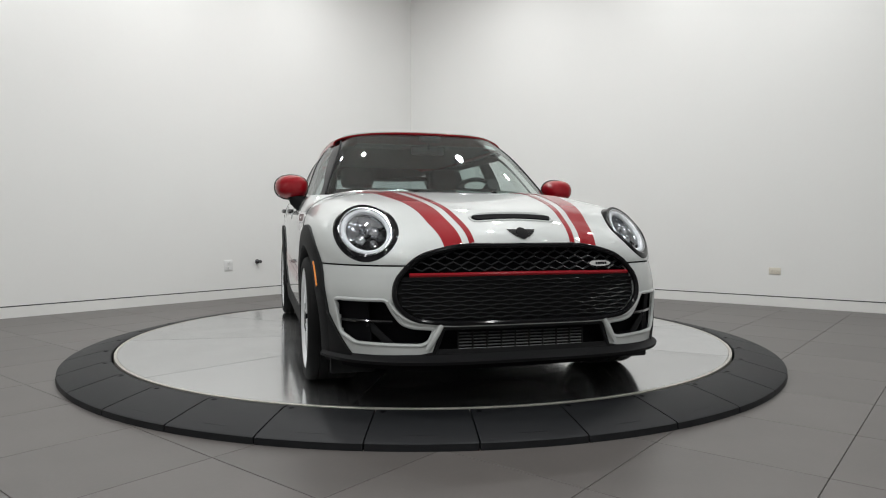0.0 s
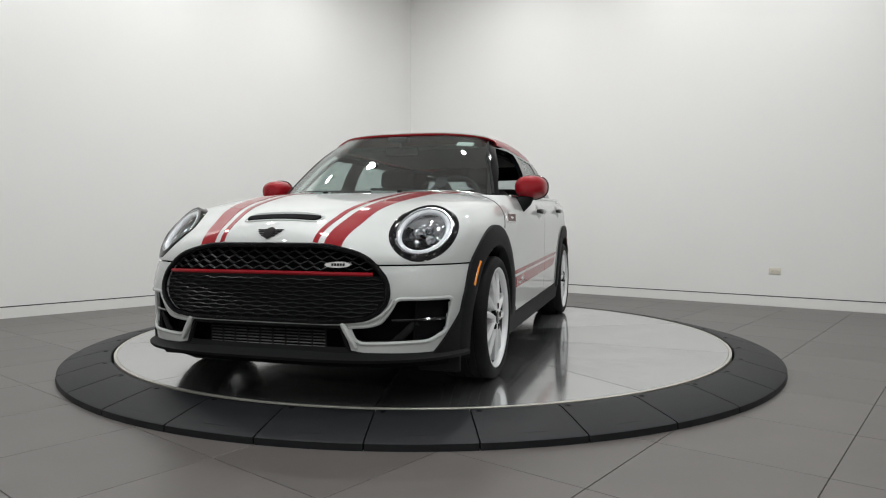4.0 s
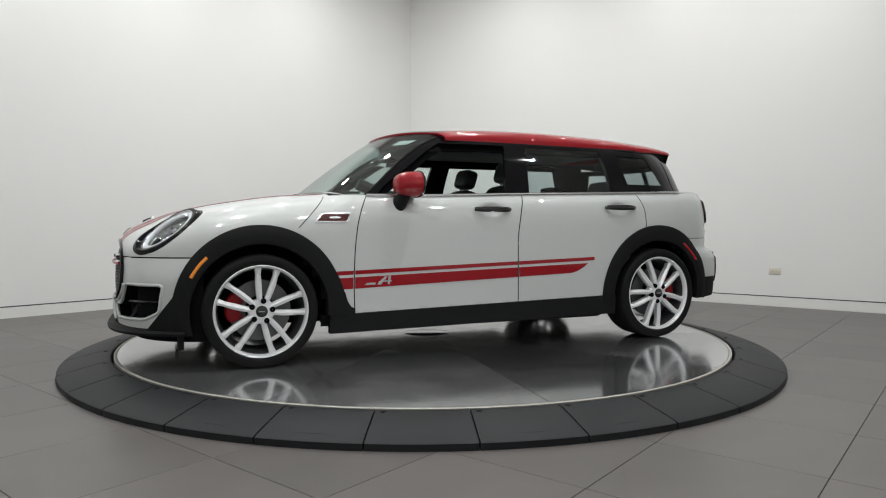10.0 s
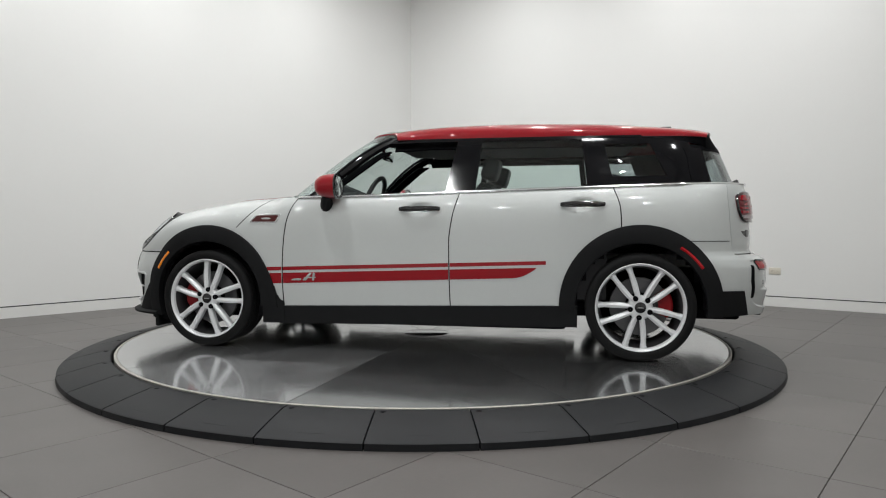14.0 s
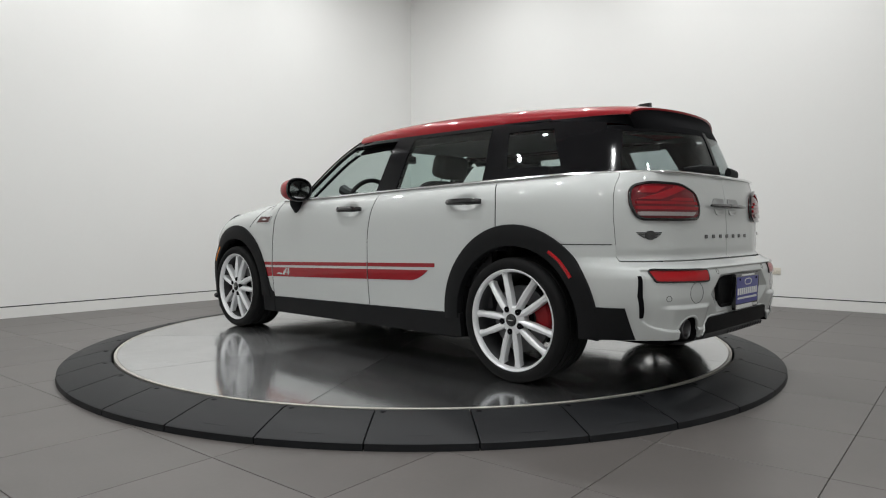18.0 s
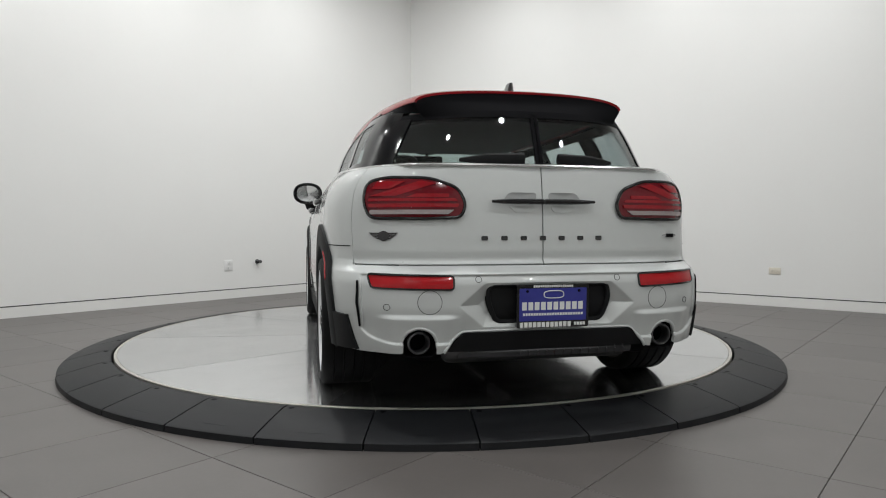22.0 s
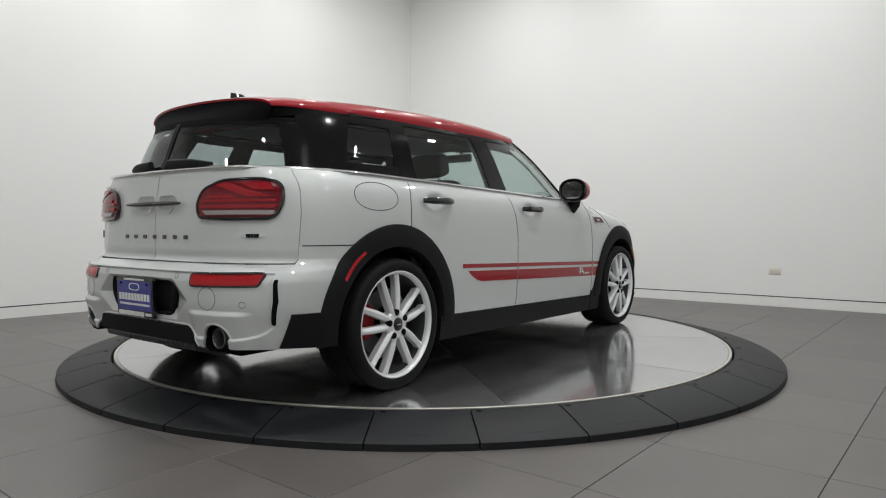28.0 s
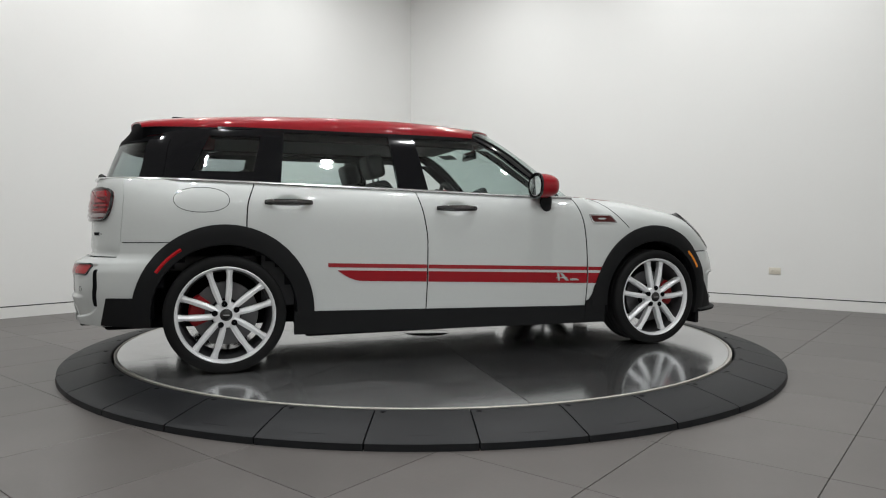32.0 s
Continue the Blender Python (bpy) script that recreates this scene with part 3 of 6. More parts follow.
# Dark strips laid in the door gaps to stand in for their shade.
zs = np.linspace(0.30, 0.935, 30)
for seam in (seam_a, seam_b):
    pair("door_seal", tube(on_side(seam(zs), zs, -0.004), 0.0042, 6), DARK, car)
zs = np.linspace(0.70, 0.975, 20)
pair("door_seal", tube(on_side(seam_c(zs), zs, -0.004), 0.0042, 6), DARK, car)

# Rear quarter: from the door to the edge of the tail doors
tail_edge = spline([0.60, 0.80, 0.89, 0.947, 1.0, 1.03], [0.768, 0.774, 0.766, 0.748, 0.712, 0.690])


def quarter_panel():
    u = np.linspace(0, 1, 70)[:, None]
    v = np.linspace(0, 1, 40)[None, :]
    t = np.sin(u * np.pi / 2)
    z = 0.40 + 0.60 * v + 0 * u
    for _ in range(3):
        xe = solve(tail_edge(z) + 0.0018, z, -1.0, -2.16)
        x = seam_c(z) - G2 + (xe - seam_c(z)) * t
        z = 0.40 + (belt_z(x) - 0.004 - 0.40) * v
    P = np.stack([x, flank(x, z), z], -1)
    cx, cz = (x[1:, 1:] + x[:-1, :-1]) / 2, (z[1:, 1:] + z[:-1, :-1]) / 2
    return sheet(P, 0.018, no_rear(cx, cz) & (cz > np.where(cx < -1.5, 0.686, 0)), IN)


pair("rear_quarter_panel", quarter_panel(), WHITE, car)

# Front wing between the bonnet's slanting edge and the door
slant = lambda z: 1.145 - (np.asarray(z, float) - 0.745) * 0.20 / 0.208


def wing():
    u = np.linspace(0, 1, 26)[:, None]
    v = np.linspace(0, 1, 40)[None, :]
    z = 0.28 + 0.667 * v
    xa = seam_a(z) + G2
    xb = np.where(z < 0.745, 1.145, slant(z)) - G2
    x = xa + (xb - xa) * u
    z = z + 0 * x
    P = np.stack([x, flank(x, z) + 0.0018, z], -1)
    cx, cz = (x[1:, 1:] + x[:-1, :-1]) / 2, (z[1:, 1:] + z[:-1, :-1]) / 2
    return sheet(P, 0.008, no_front(cx, cz), IN)


pair("front_wing", wing(), WHITE, car)
zs = np.linspace(0.76, 0.94, 14)
pair("bonnet_seam", tube(on_side(slant(zs) + 0.001, zs, 0.0005), 0.0026, 6), DARK, car)

# Grille outline in the front view (y, z)
GRILLE = np.concatenate([rounded([(0.0, 0.690), (0.30, 0.690), (0.475, 0.640), (0.565, 0.535), (0.572, 0.440), (0.50, 0.362), (0.36, 0.345), (0.0, 0.345),
                                  (-0.36, 0.345), (-0.50, 0.362), (-0.572, 0.440), (-0.565, 0.535), (-0.475, 0.640), (-0.30, 0.690)], 0.09, 6, 0.03)])
GRILLE = np.array([0, 0.520]) + (GRILLE - (0, 0.515)) * (0.992, 0.935)
GR_IN = np.array([0, 0.515]) + (GRILLE - (0, 0.515)) * 0.987
DUCT = rounded([(0.788, 0.457), (0.597, 0.460), (0.568, 0.405), (0.533, 0.360), (0.49, 0.346), (0.40, 0.340), (0.425, 0.282), (0.455, 0.268), (0.71, 0.272), (0.765, 0.310)], 0.018, 5, 0.02)
INTAKE = rounded([(0.365, 0.342), (-0.365, 0.342), (-0.415, 0.205), (0.415, 0.205)], 0.015, 4, 0.03)


LAMP_C, LAMP_N = np.array([1.793, 0.644, 0.738]), np.array([0.615, 0.376, 0.693])
LAMP_A, LAMP_B, LAMP_ROLL = 0.119, 0.180, -0.716


def lamp_axes():
    n = LAMP_N / np.linalg.norm(LAMP_N)
    a = np.cross((0, 0, 1), n)
    a /= np.linalg.norm(a)
    b = np.cross(n, a)
    c, s = math.cos(LAMP_ROLL), math.sin(LAMP_ROLL)
    return a * c + b * s, b * c - a * s, n


def in_lamp(c):
    a, b, n = lamp_axes()
    q = np.stack([c[..., 0], np.abs(c[..., 1]), c[..., 2]], -1) - LAMP_C
    return ((q @ a) / LAMP_A) ** 2 + ((q @ b) / LAMP_B) ** 2 < 1.12


def bonnet():
    u = np.linspace(0, 1, 84)[:, None]
    q = np.linspace(0, 1, 150)[None, :]
    x = 0.925 + (2.0735 - 0.925) * np.sin(u * np.pi / 2)
    psi = np.pi * q
    m = round_m(x)
    w = flank(x, Z0 - 1e-6)
    y = w * np.sign(np.cos(psi)) * np.abs(np.cos(psi)) ** (2 / m)
    z = Z0 + 0.004 + (top_z(x) - Z0 - 0.004) * np.abs(np.sin(psi)) ** (2 / m)
    x = x + 0 * y
    P = np.stack([x, y, z], -1)
    c = (P[1:, 1:] + P[:-1, :-1]) / 2
    k = ~inside(GR_IN, c[..., 1], c[..., 2]) | (c[..., 0] < 1.7)
    k &= (c[..., 0] > slant(c[..., 2]) - 0.03) | (np.abs(c[..., 1]) < 0.60)
    k &= no_front(c[..., 0], c[..., 2]) | (np.abs(c[..., 1]) < 0.5)
    k &= ~in_lamp(c)
    sc = (np.abs(c[..., 1]) < 0.185) & (c[..., 0] > 1.885) & (c[..., 0] < 1.932)
    return sheet(P, 0.012, k & ~sc, (1.3, 0, 0.5))


hood = part("bonnet", bonnet(), WHITE, car)


def front_bumper():
    f = np.linspace(-1, 1, 301)[:, None]
    z = np.linspace(0.208, 0.597, 78)[None, :]
    w = low_w(z)
    X, Y = oval(np.abs(f), plan_n(z))
    x = XF1 + (front_x(z) - XF1) * X
    y = w * np.sign(f) * Y
    P = np.stack([x, y, z + 0 * x], -1)
    c = (P[1:, 1:] + P[:-1, :-1]) / 2
    k = ~inside(GR_IN, c[..., 1], c[..., 2]) & ~inside(INTAKE, c[..., 1], c[..., 2]) & ~inside(DUCT, np.abs(c[..., 1]), c[..., 2])
    k &= no_front(c[..., 0], c[..., 2]) & (c[..., 0] > 1.36)
    return sheet(P, 0.014, k, (1.2, 0, 0.4))


bumper = part("front_bumper", front_bumper(), WHITE, car)


PLATE_RIM = rounded([(0.250, 0.534), (-0.257, 0.534), (-0.265, 0.47), (-0.232, 0.382), (0.222, 0.382), (0.258, 0.47)], 0.03, 5, 0.03)


def rear_form(ay, z):
    """How far the tail bumper is hollowed at |y| and z."""
    st = lambda a, b, v: np.clip((v - a) / (b - a), 0, 1) ** 2 * (3 - 2 * np.clip((v - a) / (b - a), 0, 1))
    hexa = np.minimum.reduce([(0.275 - ay) * 0.648 + (0.537 - z) * 0.762, (0.28 - ay) * 0.662 + (z - 0.368) * 0.749, 0.541 - z + 0 * ay, z - 0.364 + 0 * ay])
    dish = 0.034 * np.clip(hexa / 0.055, 0, 1) ** 0.9
    low = np.interp(ay, [0.40, 0.62, 0.66, 0.70, 0.725, 0.745], [0.300, 0.300, 0.306, 0.318, 0.332, 0.352])
    panel = 0.012 * st(0.752, 0.742, ay) * st(0.578, 0.566, z) * st(low - 0.004, low + 0.008, z)
    pod = -0.017 * st(0.420, 0.398, z) * st(0.70, 0.625, ay) * st(0.36, 0.44, ay)
    return dish + panel + pod


def on_bumper(y, z, off):
    P = on_rear(y, z, off)
    P[..., 0] += rear_form(np.abs(P[..., 1]), P[..., 2])
    return P


def rear_bumper():
    f = np.linspace(-1, 1, 501)[:, None]
    z = np.linspace(0.262, 0.683, 141)[None, :]
    w = low_w(z)
    X, Y = oval(np.abs(f), rear_n(z))
    x = XR1 - (XR1 - rear_x(z)) * X
    y = w * np.sign(f) * Y
    x = x + rear_form(np.abs(y), z + 0 * y)
    P = np.stack([x, y, z + 0 * x], -1)
    c = (P[1:, 1:] + P[:-1, :-1]) / 2
    ay = np.abs(c[..., 1])
    k = no_rear(c[..., 0], c[..., 2]) & (c[..., 0] < -1.36)
    k &= ~inside(PLATE_RIM, c[..., 1], c[..., 2])
    k &= (ay - 0.53) ** 2 + (np.minimum(c[..., 2], 0.297) - 0.297) ** 2 * 0 + np.maximum(c[..., 2] - 0.297, 0) ** 2 > 0.066 ** 2
    k &= ~((ay < 0.40 + (0.32 - c[..., 2]) * 0.8) & (c[..., 2] < 0.325))
    k &= (c[..., 2] < 0.609) | (ay > tail_edge(c[..., 2]))
    return sheet(P, 0.014, k, (-1.2, 0, 0.4))


rbumper = part("rear_bumper", rear_bumper(), WHITE, car)
seam_x = np.linspace(-1.60, float(solve(0.778, 0.6845, -1.0, -2.16)), 30)
pair("bumper_seam", tube(on_side(seam_x, np.full(30, 0.6845), 0.0002), 0.0022, 6), DARK, car)


def tail_door():
    u = np.linspace(0, 1, 40)[:, None]
    v = np.linspace(0, 1, 44)[None, :]
    z = 0.613 + (1.012 - 0.613) * v + 0 * u
    edge = tail_edge(z) - 0.0018 - 0.004 * np.clip((0.652 - z) / 0.04, 0, 1) ** 2
    y = 0.0025 + (edge - 0.0025) * np.sin(u * np.pi / 2)
    P = on_rear(y, z, 0.0)
    P[..., 0] += 0.009 * np.clip((0.664 - z) / 0.05, 0, 1)
    return sheet(P, 0.016, None, (-1.2, 0, 0.8))


tail_doors = pair("tail_door", tail_door(), WHITE, car)

# Dark shell added to stand in for shade in the seams, and the floor pan
def inner_shell():
    x = np.linspace(-1.98, 1.95, 80)[:, None]
    z = np.linspace(0.20, 0.93, 24)[None, :]
    y = np.maximum(flank(x, z) - 0.03, 0.02)
    P = np.stack([x + 0 * z, y, z + 0 * x], -1)
    c = (P[1:, 1:] + P[:-1, :-1]) / 2
    k = ((c[..., 0] - AXLE) ** 2 + (c[..., 2] - HUB_Z) ** 2 > 0.36 ** 2) & ((c[..., 0] + AXLE) ** 2 + (c[..., 2] - HUB_Z) ** 2 > 0.36 ** 2)
    k &= np.where(c[..., 0] > 0.95, c[..., 2] < top_z(c[..., 0]) - 0.16, True) & (c[..., 1] > 0.3) & ((c[..., 0] > -1.36) | (c[..., 2] > 0.285))
    return sheet(P, 0.006, k, IN)


pair("inner_shell", inner_shell(), DARK, car)
part("floor_pan", join(box(-0.92, 0.92, -0.80, 0.80, 0.158, 0.235, 0.02), box(-1.95, -0.92, -0.52, 0.52, 0.205, 0.29, 0.02), box(0.92, 1.98, -0.55, 0.55, 0.190, 0.26, 0.02)), DARK, car)
part("exhaust_pipe", tube([(0.9, -0.1, 0.19), (-0.3, -0.1, 0.185), (-1.0, -0.12, 0.19), (-1.5, -0.2, 0.24), (-1.75, -0.3, 0.25)], 0.032, 10), STEEL, car)
part("silencer", box(-1.99, -1.72, -0.42, 0.42, 0.196, 0.325, 0.045, 3), STEEL, car, "grey steel exhaust silencer box")
for sx in (-0.72, 0.35):
    part("jacking_pad", box(sx - 0.04, sx + 0.04, 0.66, 0.74, 0.155, 0.19, 0.008), CLAD, car)

pair("air_deflector", box(1.725, 1.758, 0.60, 0.80, 0.108, 0.20, 0.010), CLAD, car, "black rubber air deflector ahead of the wheel")


def liner(cx):
    """Inside of a wheel arch."""
    a = np.linspace(radians(-8), radians(188), 40)
    P = np.array([[(cx + 0.405 * math.cos(t), y, HUB_Z + 0.405 * math.sin(t)) for y in (0.82, 0.75, 0.6, 0.5)] for t in a])
    disk = np.array([[(cx + r * math.cos(t), 0.5, HUB_Z + r * math.sin(t)) for r in (0.405, 0.25, 0.05)] for t in a])
    return join(sheet(P, 0.005, None, (cx, 0.7, HUB_Z + 2)), sheet(disk, 0.005, None, (cx, 0, HUB_Z)))


for cx in (AXLE, -AXLE):
    pair("wheel_arch_liner", liner(cx), DARK, car)


# Black cladding
def cladding(cx, a0, a1, ro, ri, off=0.014):
    """Wheel-arch band with a turned-in lip."""
    t = np.linspace(radians(a0), radians(a1), 60)[:, None]
    rows = [(1.0, 0.0), (0.995, 0.8), (0.93, 1.0), (0.5, 1.05), (0.12, 1.0), (0.03, 0.85), (0.0, 0.3)]
    P = np.zeros((60, len(rows) + 1, 3))
    for j, (s, o) in enumerate(rows):
        r = ri + (ro(t) - ri) * s
        x = cx + r * np.cos(t)
        z = HUB_Z + r * np.sin(t)
        y = flank(np.clip(x, -1.93, 1.93), z) + off * o
        P[:, j] = np.stack([x, y, z], -1)[:, 0]
    P[:, -1] = P[:, -2] + np.array([0, -0.07, 0])
    return sheet(P, 0.004, None, (cx, 0, HUB_Z))


pair("front_arch_trim", cladding(AXLE, -14, 186, lambda t: 0.452 + 0.016 * np.sin(t) ** 2 + 0.028 * np.clip((t - radians(150)) / radians(36), 0, 1) ** 1.5, 0.362), CLAD, car, "matt black plastic wheel-arch trim")
pair("rear_arch_trim", cladding(-AXLE, -4, 187, lambda t: 0.455 + 0.014 * np.sin(t) ** 2 + 0.0 * t, 0.362), CLAD, car, "matt black plastic wheel-arch trim")
sill = side_panel(const(0.915), const(-0.985), lambda x: np.full(np.shape(x), 0.160) + 0.012 * (0.9 - x), lambda x: sill_top(x) - 0.003, 50, 12, None, 0.006, 0.03)
pair("sill", sill, CLAD, car, "matt black plastic sill trim")


def skirt_end(cx, sg, x1, z0, z1, rise):
    """Lower black block between wheel and bumper, its edge following the wheel."""
    u = np.linspace(0, 1, 16)[:, None]
    v = np.linspace(0, 1, 14)[None, :]
    z = z0 + (z1 - z0) * v + 0 * u
    xi = cx + sg * np.sqrt(0.368 ** 2 - (z - HUB_Z) ** 2)
    x = xi + (x1(z) - xi) * u
    z = z + rise * u * (1 - v)
    P = np.stack([x, flank(x, z) + 0.013, z], -1)
    return sheet(P, 0.03, None, IN)


pair("rear_corner_trim", skirt_end(-AXLE, -1, lambda z: -1.905 - 0.20 * np.clip(0.40 - z, 0, 1), 0.255, 0.405, 0.012), CLAD, car)
pair("front_corner_trim", skirt_end(AXLE, 1, lambda z: 1.930 - 0.73 * np.clip(z - 0.19, 0, 1), 0.188, 0.44, 0.0), CLAD, car)


def lip():
    n = 3.3
    f = np.linspace(-0.645, 0.645, 81)[:, None]
    prof = [(0.003, 0.250), (0.006, 0.229), (0.024, 0.214), (0.048, 0.203), (0.044, 0.190), (-0.10, 0.180)]
    P = np.zeros((81, len(prof), 3))
    for j, (o, z) in enumerate(prof):
        t = f[:, 0]
        xf = front_x(0.2) + o
        X, Y = oval(np.abs(t), n)
        P[:, j, 0] = XF1 + (xf - XF1) * X
        P[:, j, 1] = (0.856 + o * 0.7) * np.sign(t) * Y
        P[:, j, 2] = z + 0.008 * (X - 0.5)
    return sheet(P, 0.012, None, (1.2, 0, 0.3))


part("front_lip", lip(), CLAD, car, "matt black front splitter lip")

# ---- the car: greenhouse ----
ws_edge = spline([0.94, 0.986, 1.343, 1.40], [0.715, 0.700, 0.552, 0.53])
win_front = spline([0.93, 0.972, 1.135, 1.263, 1.295, 1.36], [0.665, 0.635, 0.43, 0.262, 0.205, 0.13])
rear_edge = spline([0.95, 1.033, 1.235, 1.36], [0.66, 0.635, 0.545, 0.48])
Z_LOW, Z_TOP, Z_WIN = 0.93, 1.319, 1.297
sA = lambda z: s_of_y(ws_edge(z), z)
sX = lambda f: (lambda z: s_of_x(f(z), z))
lin = lambda z0, x0, z1, x1: (lambda z: x0 + (x1 - x0) * (np.asarray(z, float) - z0) / (z1 - z0))
f_rear = lin(0.977, -0.195, 1.29, -0.250)
r_front = lin(0.985, -0.372, 1.29, -0.405)
r_rear = lin(1.0, -1.040, 1.29, -1.008)
q_front = lin(1.013, -1.165, 1.29, -1.100)
q_rear = lin(1.035, -1.61, 1.27, -1.50)
sR = lambda z: s_of_y(rear_edge(z), z, True)

a_posts = pair("a_pillar", sheet(cab_patch(sA, sX(win_front), Z_LOW, 1.342, 16, 26), 0.022, None, IN), PILLAR, car, "gloss black windscreen pillar")
pair("b_pillar", sheet(cab_patch(sX(f_rear), sX(r_front), Z_LOW, Z_TOP, 6, 14), 0.03, None, IN), PILLAR, car)
pair("c_pillar", sheet(cab_patch(sX(r_rear), sX(q_front), Z_LOW + 0.03, Z_TOP, 6, 14), 0.03, None, IN), PILLAR, car)
pair("d_pillar", sheet(cab_patch(sX(q_rear), sR, Z_LOW + 0.05, 1.300, 24, 20), 0.03, None, IN), PILLAR, car)
pair("window_rail", sheet(cab_patch(sX(const(0.20)), sX(const(-1.36)), Z_WIN, Z_TOP, 40, 6), 0.03, None, IN), PILLAR, car)
pair("door_inner_edge", sheet(cab_patch(sX(const(0.66)), sX(const(-1.72)), 0.90, 0.958, 40, 4, -0.004), 0.05, None, IN), DARK, car)
part("tail_header", sheet(np.concatenate([cab_patch(lambda z: s_of_y(rear_edge(z), z, True), const(10), 1.232, 1.262, 16, 8), (cab_patch(lambda z: s_of_y(rear_edge(z), z, True), const(10), 1.232, 1.262, 16, 8) * (1, -1, 1))[::-1][1:]]), 0.03, None, IN), DARK, car)

pair("pillar_trim", sheet(cab_patch(sX(lambda z: win_front(z) + 0.06), sX(lambda z: win_front(z) - 0.02), 0.95, 1.285, 5, 20, -0.05), 0.012, None, IN), DARK, car, "black inner pillar trim")
pair("header_trim", sheet(cab_patch(sX(const(0.17)), sX(const(-1.40)), 1.284, 1.318, 40, 4, -0.045), 0.012, None, IN), DARK, car, "black inner header trim")

part("front_door_glass", flip(sheet(cab_patch(sX(win_front), sX(f_rear), 0.94, Z_WIN, 24, 14, -0.004), 0.004, None, IN)), GLASS, front_doors[1])
for side, d in enumerate(rear_doors):
    g = sheet(cab_patch(sX(r_front), sX(r_rear), 0.96, Z_WIN, 16, 14, -0.003), 0.004, None, IN)
    part("rear_door_glass", g if side == 0 else flip(g), GLASS, d)
pair("quarter_glass", sheet(cab_patch(sX(q_front), sX(q_rear), 0.98, Z_WIN, 20, 14, -0.003), 0.004, None, IN), TINT, car)
for fa, fb, z0, z1, nu, nv in ((q_front, q_rear, 0.985, 1.062, 24, 6), (q_front, q_rear, 1.262, 1.299, 24, 4), (lambda z: q_rear(z) + 0.10, q_rear, 1.062, 1.262, 6, 12), (q_front, lambda z: q_front(z) - 0.03, 1.062, 1.262, 4, 12)):
    pair("frit_band", sheet(cab_patch(sX(fa), sX(fb), z0, z1, nu, nv, -0.0005), 0.0015, None, IN), PILLAR, car, "black glass edge band")
for side, d in enumerate(tail_doors):
    g = sheet(cab_patch(lambda z: sR(z) + 0.002, lambda z: s_of_y(0.014 + 0 * z, z, True), 1.015, 1.235, 20, 12, -0.002), 0.004, None, IN)
    part("tail_glass", g if side == 0 else flip(g), TINT, d)
    c = sheet(cab_patch(lambda z: s_of_y(0.015 + 0 * z, z, True), lambda z: s_of_y(0.002 + 0 * z, z, True), 1.018, 1.25, 4, 10, 0.002), 0.02, None, IN)
    part("glass_frame", c if side == 0 else flip(c), PILLAR, d)
    e = sheet(cab_patch(lambda z: s_of_y(rear_edge(z) + 0.035, z, True), lambda z: s_of_y(rear_edge(z) - 0.045, z, True), 1.0, 1.24, 8, 12, 0.003), 0.012, None, IN)
    part("glass_frame", e if side == 0 else flip(e), PILLAR, d)

# Bright belt line
bs = np.concatenate([np.linspace(float(s_of_x(np.array(0.72), np.array(0.95))), 9, 60), np.linspace(9, 10, 40)[1:]])
bz = np.full(bs.shape, 0.98)
for _ in range(4):
    bq = cab(bs, bz)
    bz = belt_z(bq[:, 0])
bt = np.gradient(bq, axis=0)
bn = np.stack([-bt[:, 1], bt[:, 0], 0 * bz], 1)
bn /= np.linalg.norm(bn, axis=1, keepdims=True)
bn *= np.sign((bn * bq).sum(1))[:, None]
belt_path = bq + (0.025 - 0.009 * np.clip((bs - 9.2) / 0.5, 0, 1))[:, None] * bn
belt_path[:, 1] += np.clip((bq[:, 0] + 1.80) / 0.25, 0, 1) * np.maximum(flank(bq[:, 0], bz - 0.006) + 0.001 - belt_path[:, 1], 0)
fy = np.linspace(0.70, 0.0, 24)
fp = np.stack([np.full(24, 0.918) - 0.10 * (fy / 0.7) ** 4, fy, hood_z(np.full(24, 0.926), fy) + 0.004], 1)
rear_run = (bs > 9.0) & (bq[:, 1] < 0.70)
edge_x = on_rear(bq[:, 1], np.full(len(bs), 1.010), 0.003)[:, 0]
ease = np.where(rear_run, np.clip((0.70 - bq[:, 1]) / 0.16, 0, 1), 0)
belt_path[:, 0] += ease * np.minimum(edge_x - belt_path[:, 0], 0)
belt_path[:, 2] += ease * np.maximum(1.0175 - belt_path[:, 2], 0)
pair("belt_trim", tube(belt_path, 0.0092 - 0.002 * ease, 8), SATIN, car, "bright chrome belt-line trim")
pair("scuttle_trim", tube(fp, 0.005, 8), SATIN, car)
cowl = np.array([[(x, y, hood_z(np.array(0.93), np.array(y)) - 0.02) for x in (0.94, 0.90, 0.80)] for y in np.linspace(-0.72, 0.72, 30)])
part("scuttle_panel", sheet(cowl, 0.02, None, (0.8, 0, 0)), CLAD, car, "black plastic scuttle below the windscreen")

# Roof
roof_c = spline([0.47, 0.42, 0.30, 0.1, -0.2, -0.55, -1.0, -1.4, -1.7, -1.86, -1.92], [1.374, 1.387, 1.407, 1.424, 1.440, 1.446, 1.438, 1.415, 1.388, 1.352, 1.335])


def screen_x(y, z):
    """x of the windscreen side of the greenhouse at y and z."""
    k = np.clip(np.abs(y) / cab_w(z), 0, 0.945)
    return ws_x(z) - LF + LF * np.maximum(1 - k ** NF, 0) ** (1 / NF)


roof_w = spline([0.5, 0.3, 0.2, 0.1, 0.0, -0.2, -0.7, -0.9, -1.1, -1.3, -1.5, -1.68, -1.845], [0.56, 0.588, 0.599, 0.608, 0.614, 0.618, 0.612, 0.606, 0.597, 0.580, 0.550, 0.510, 0.465])


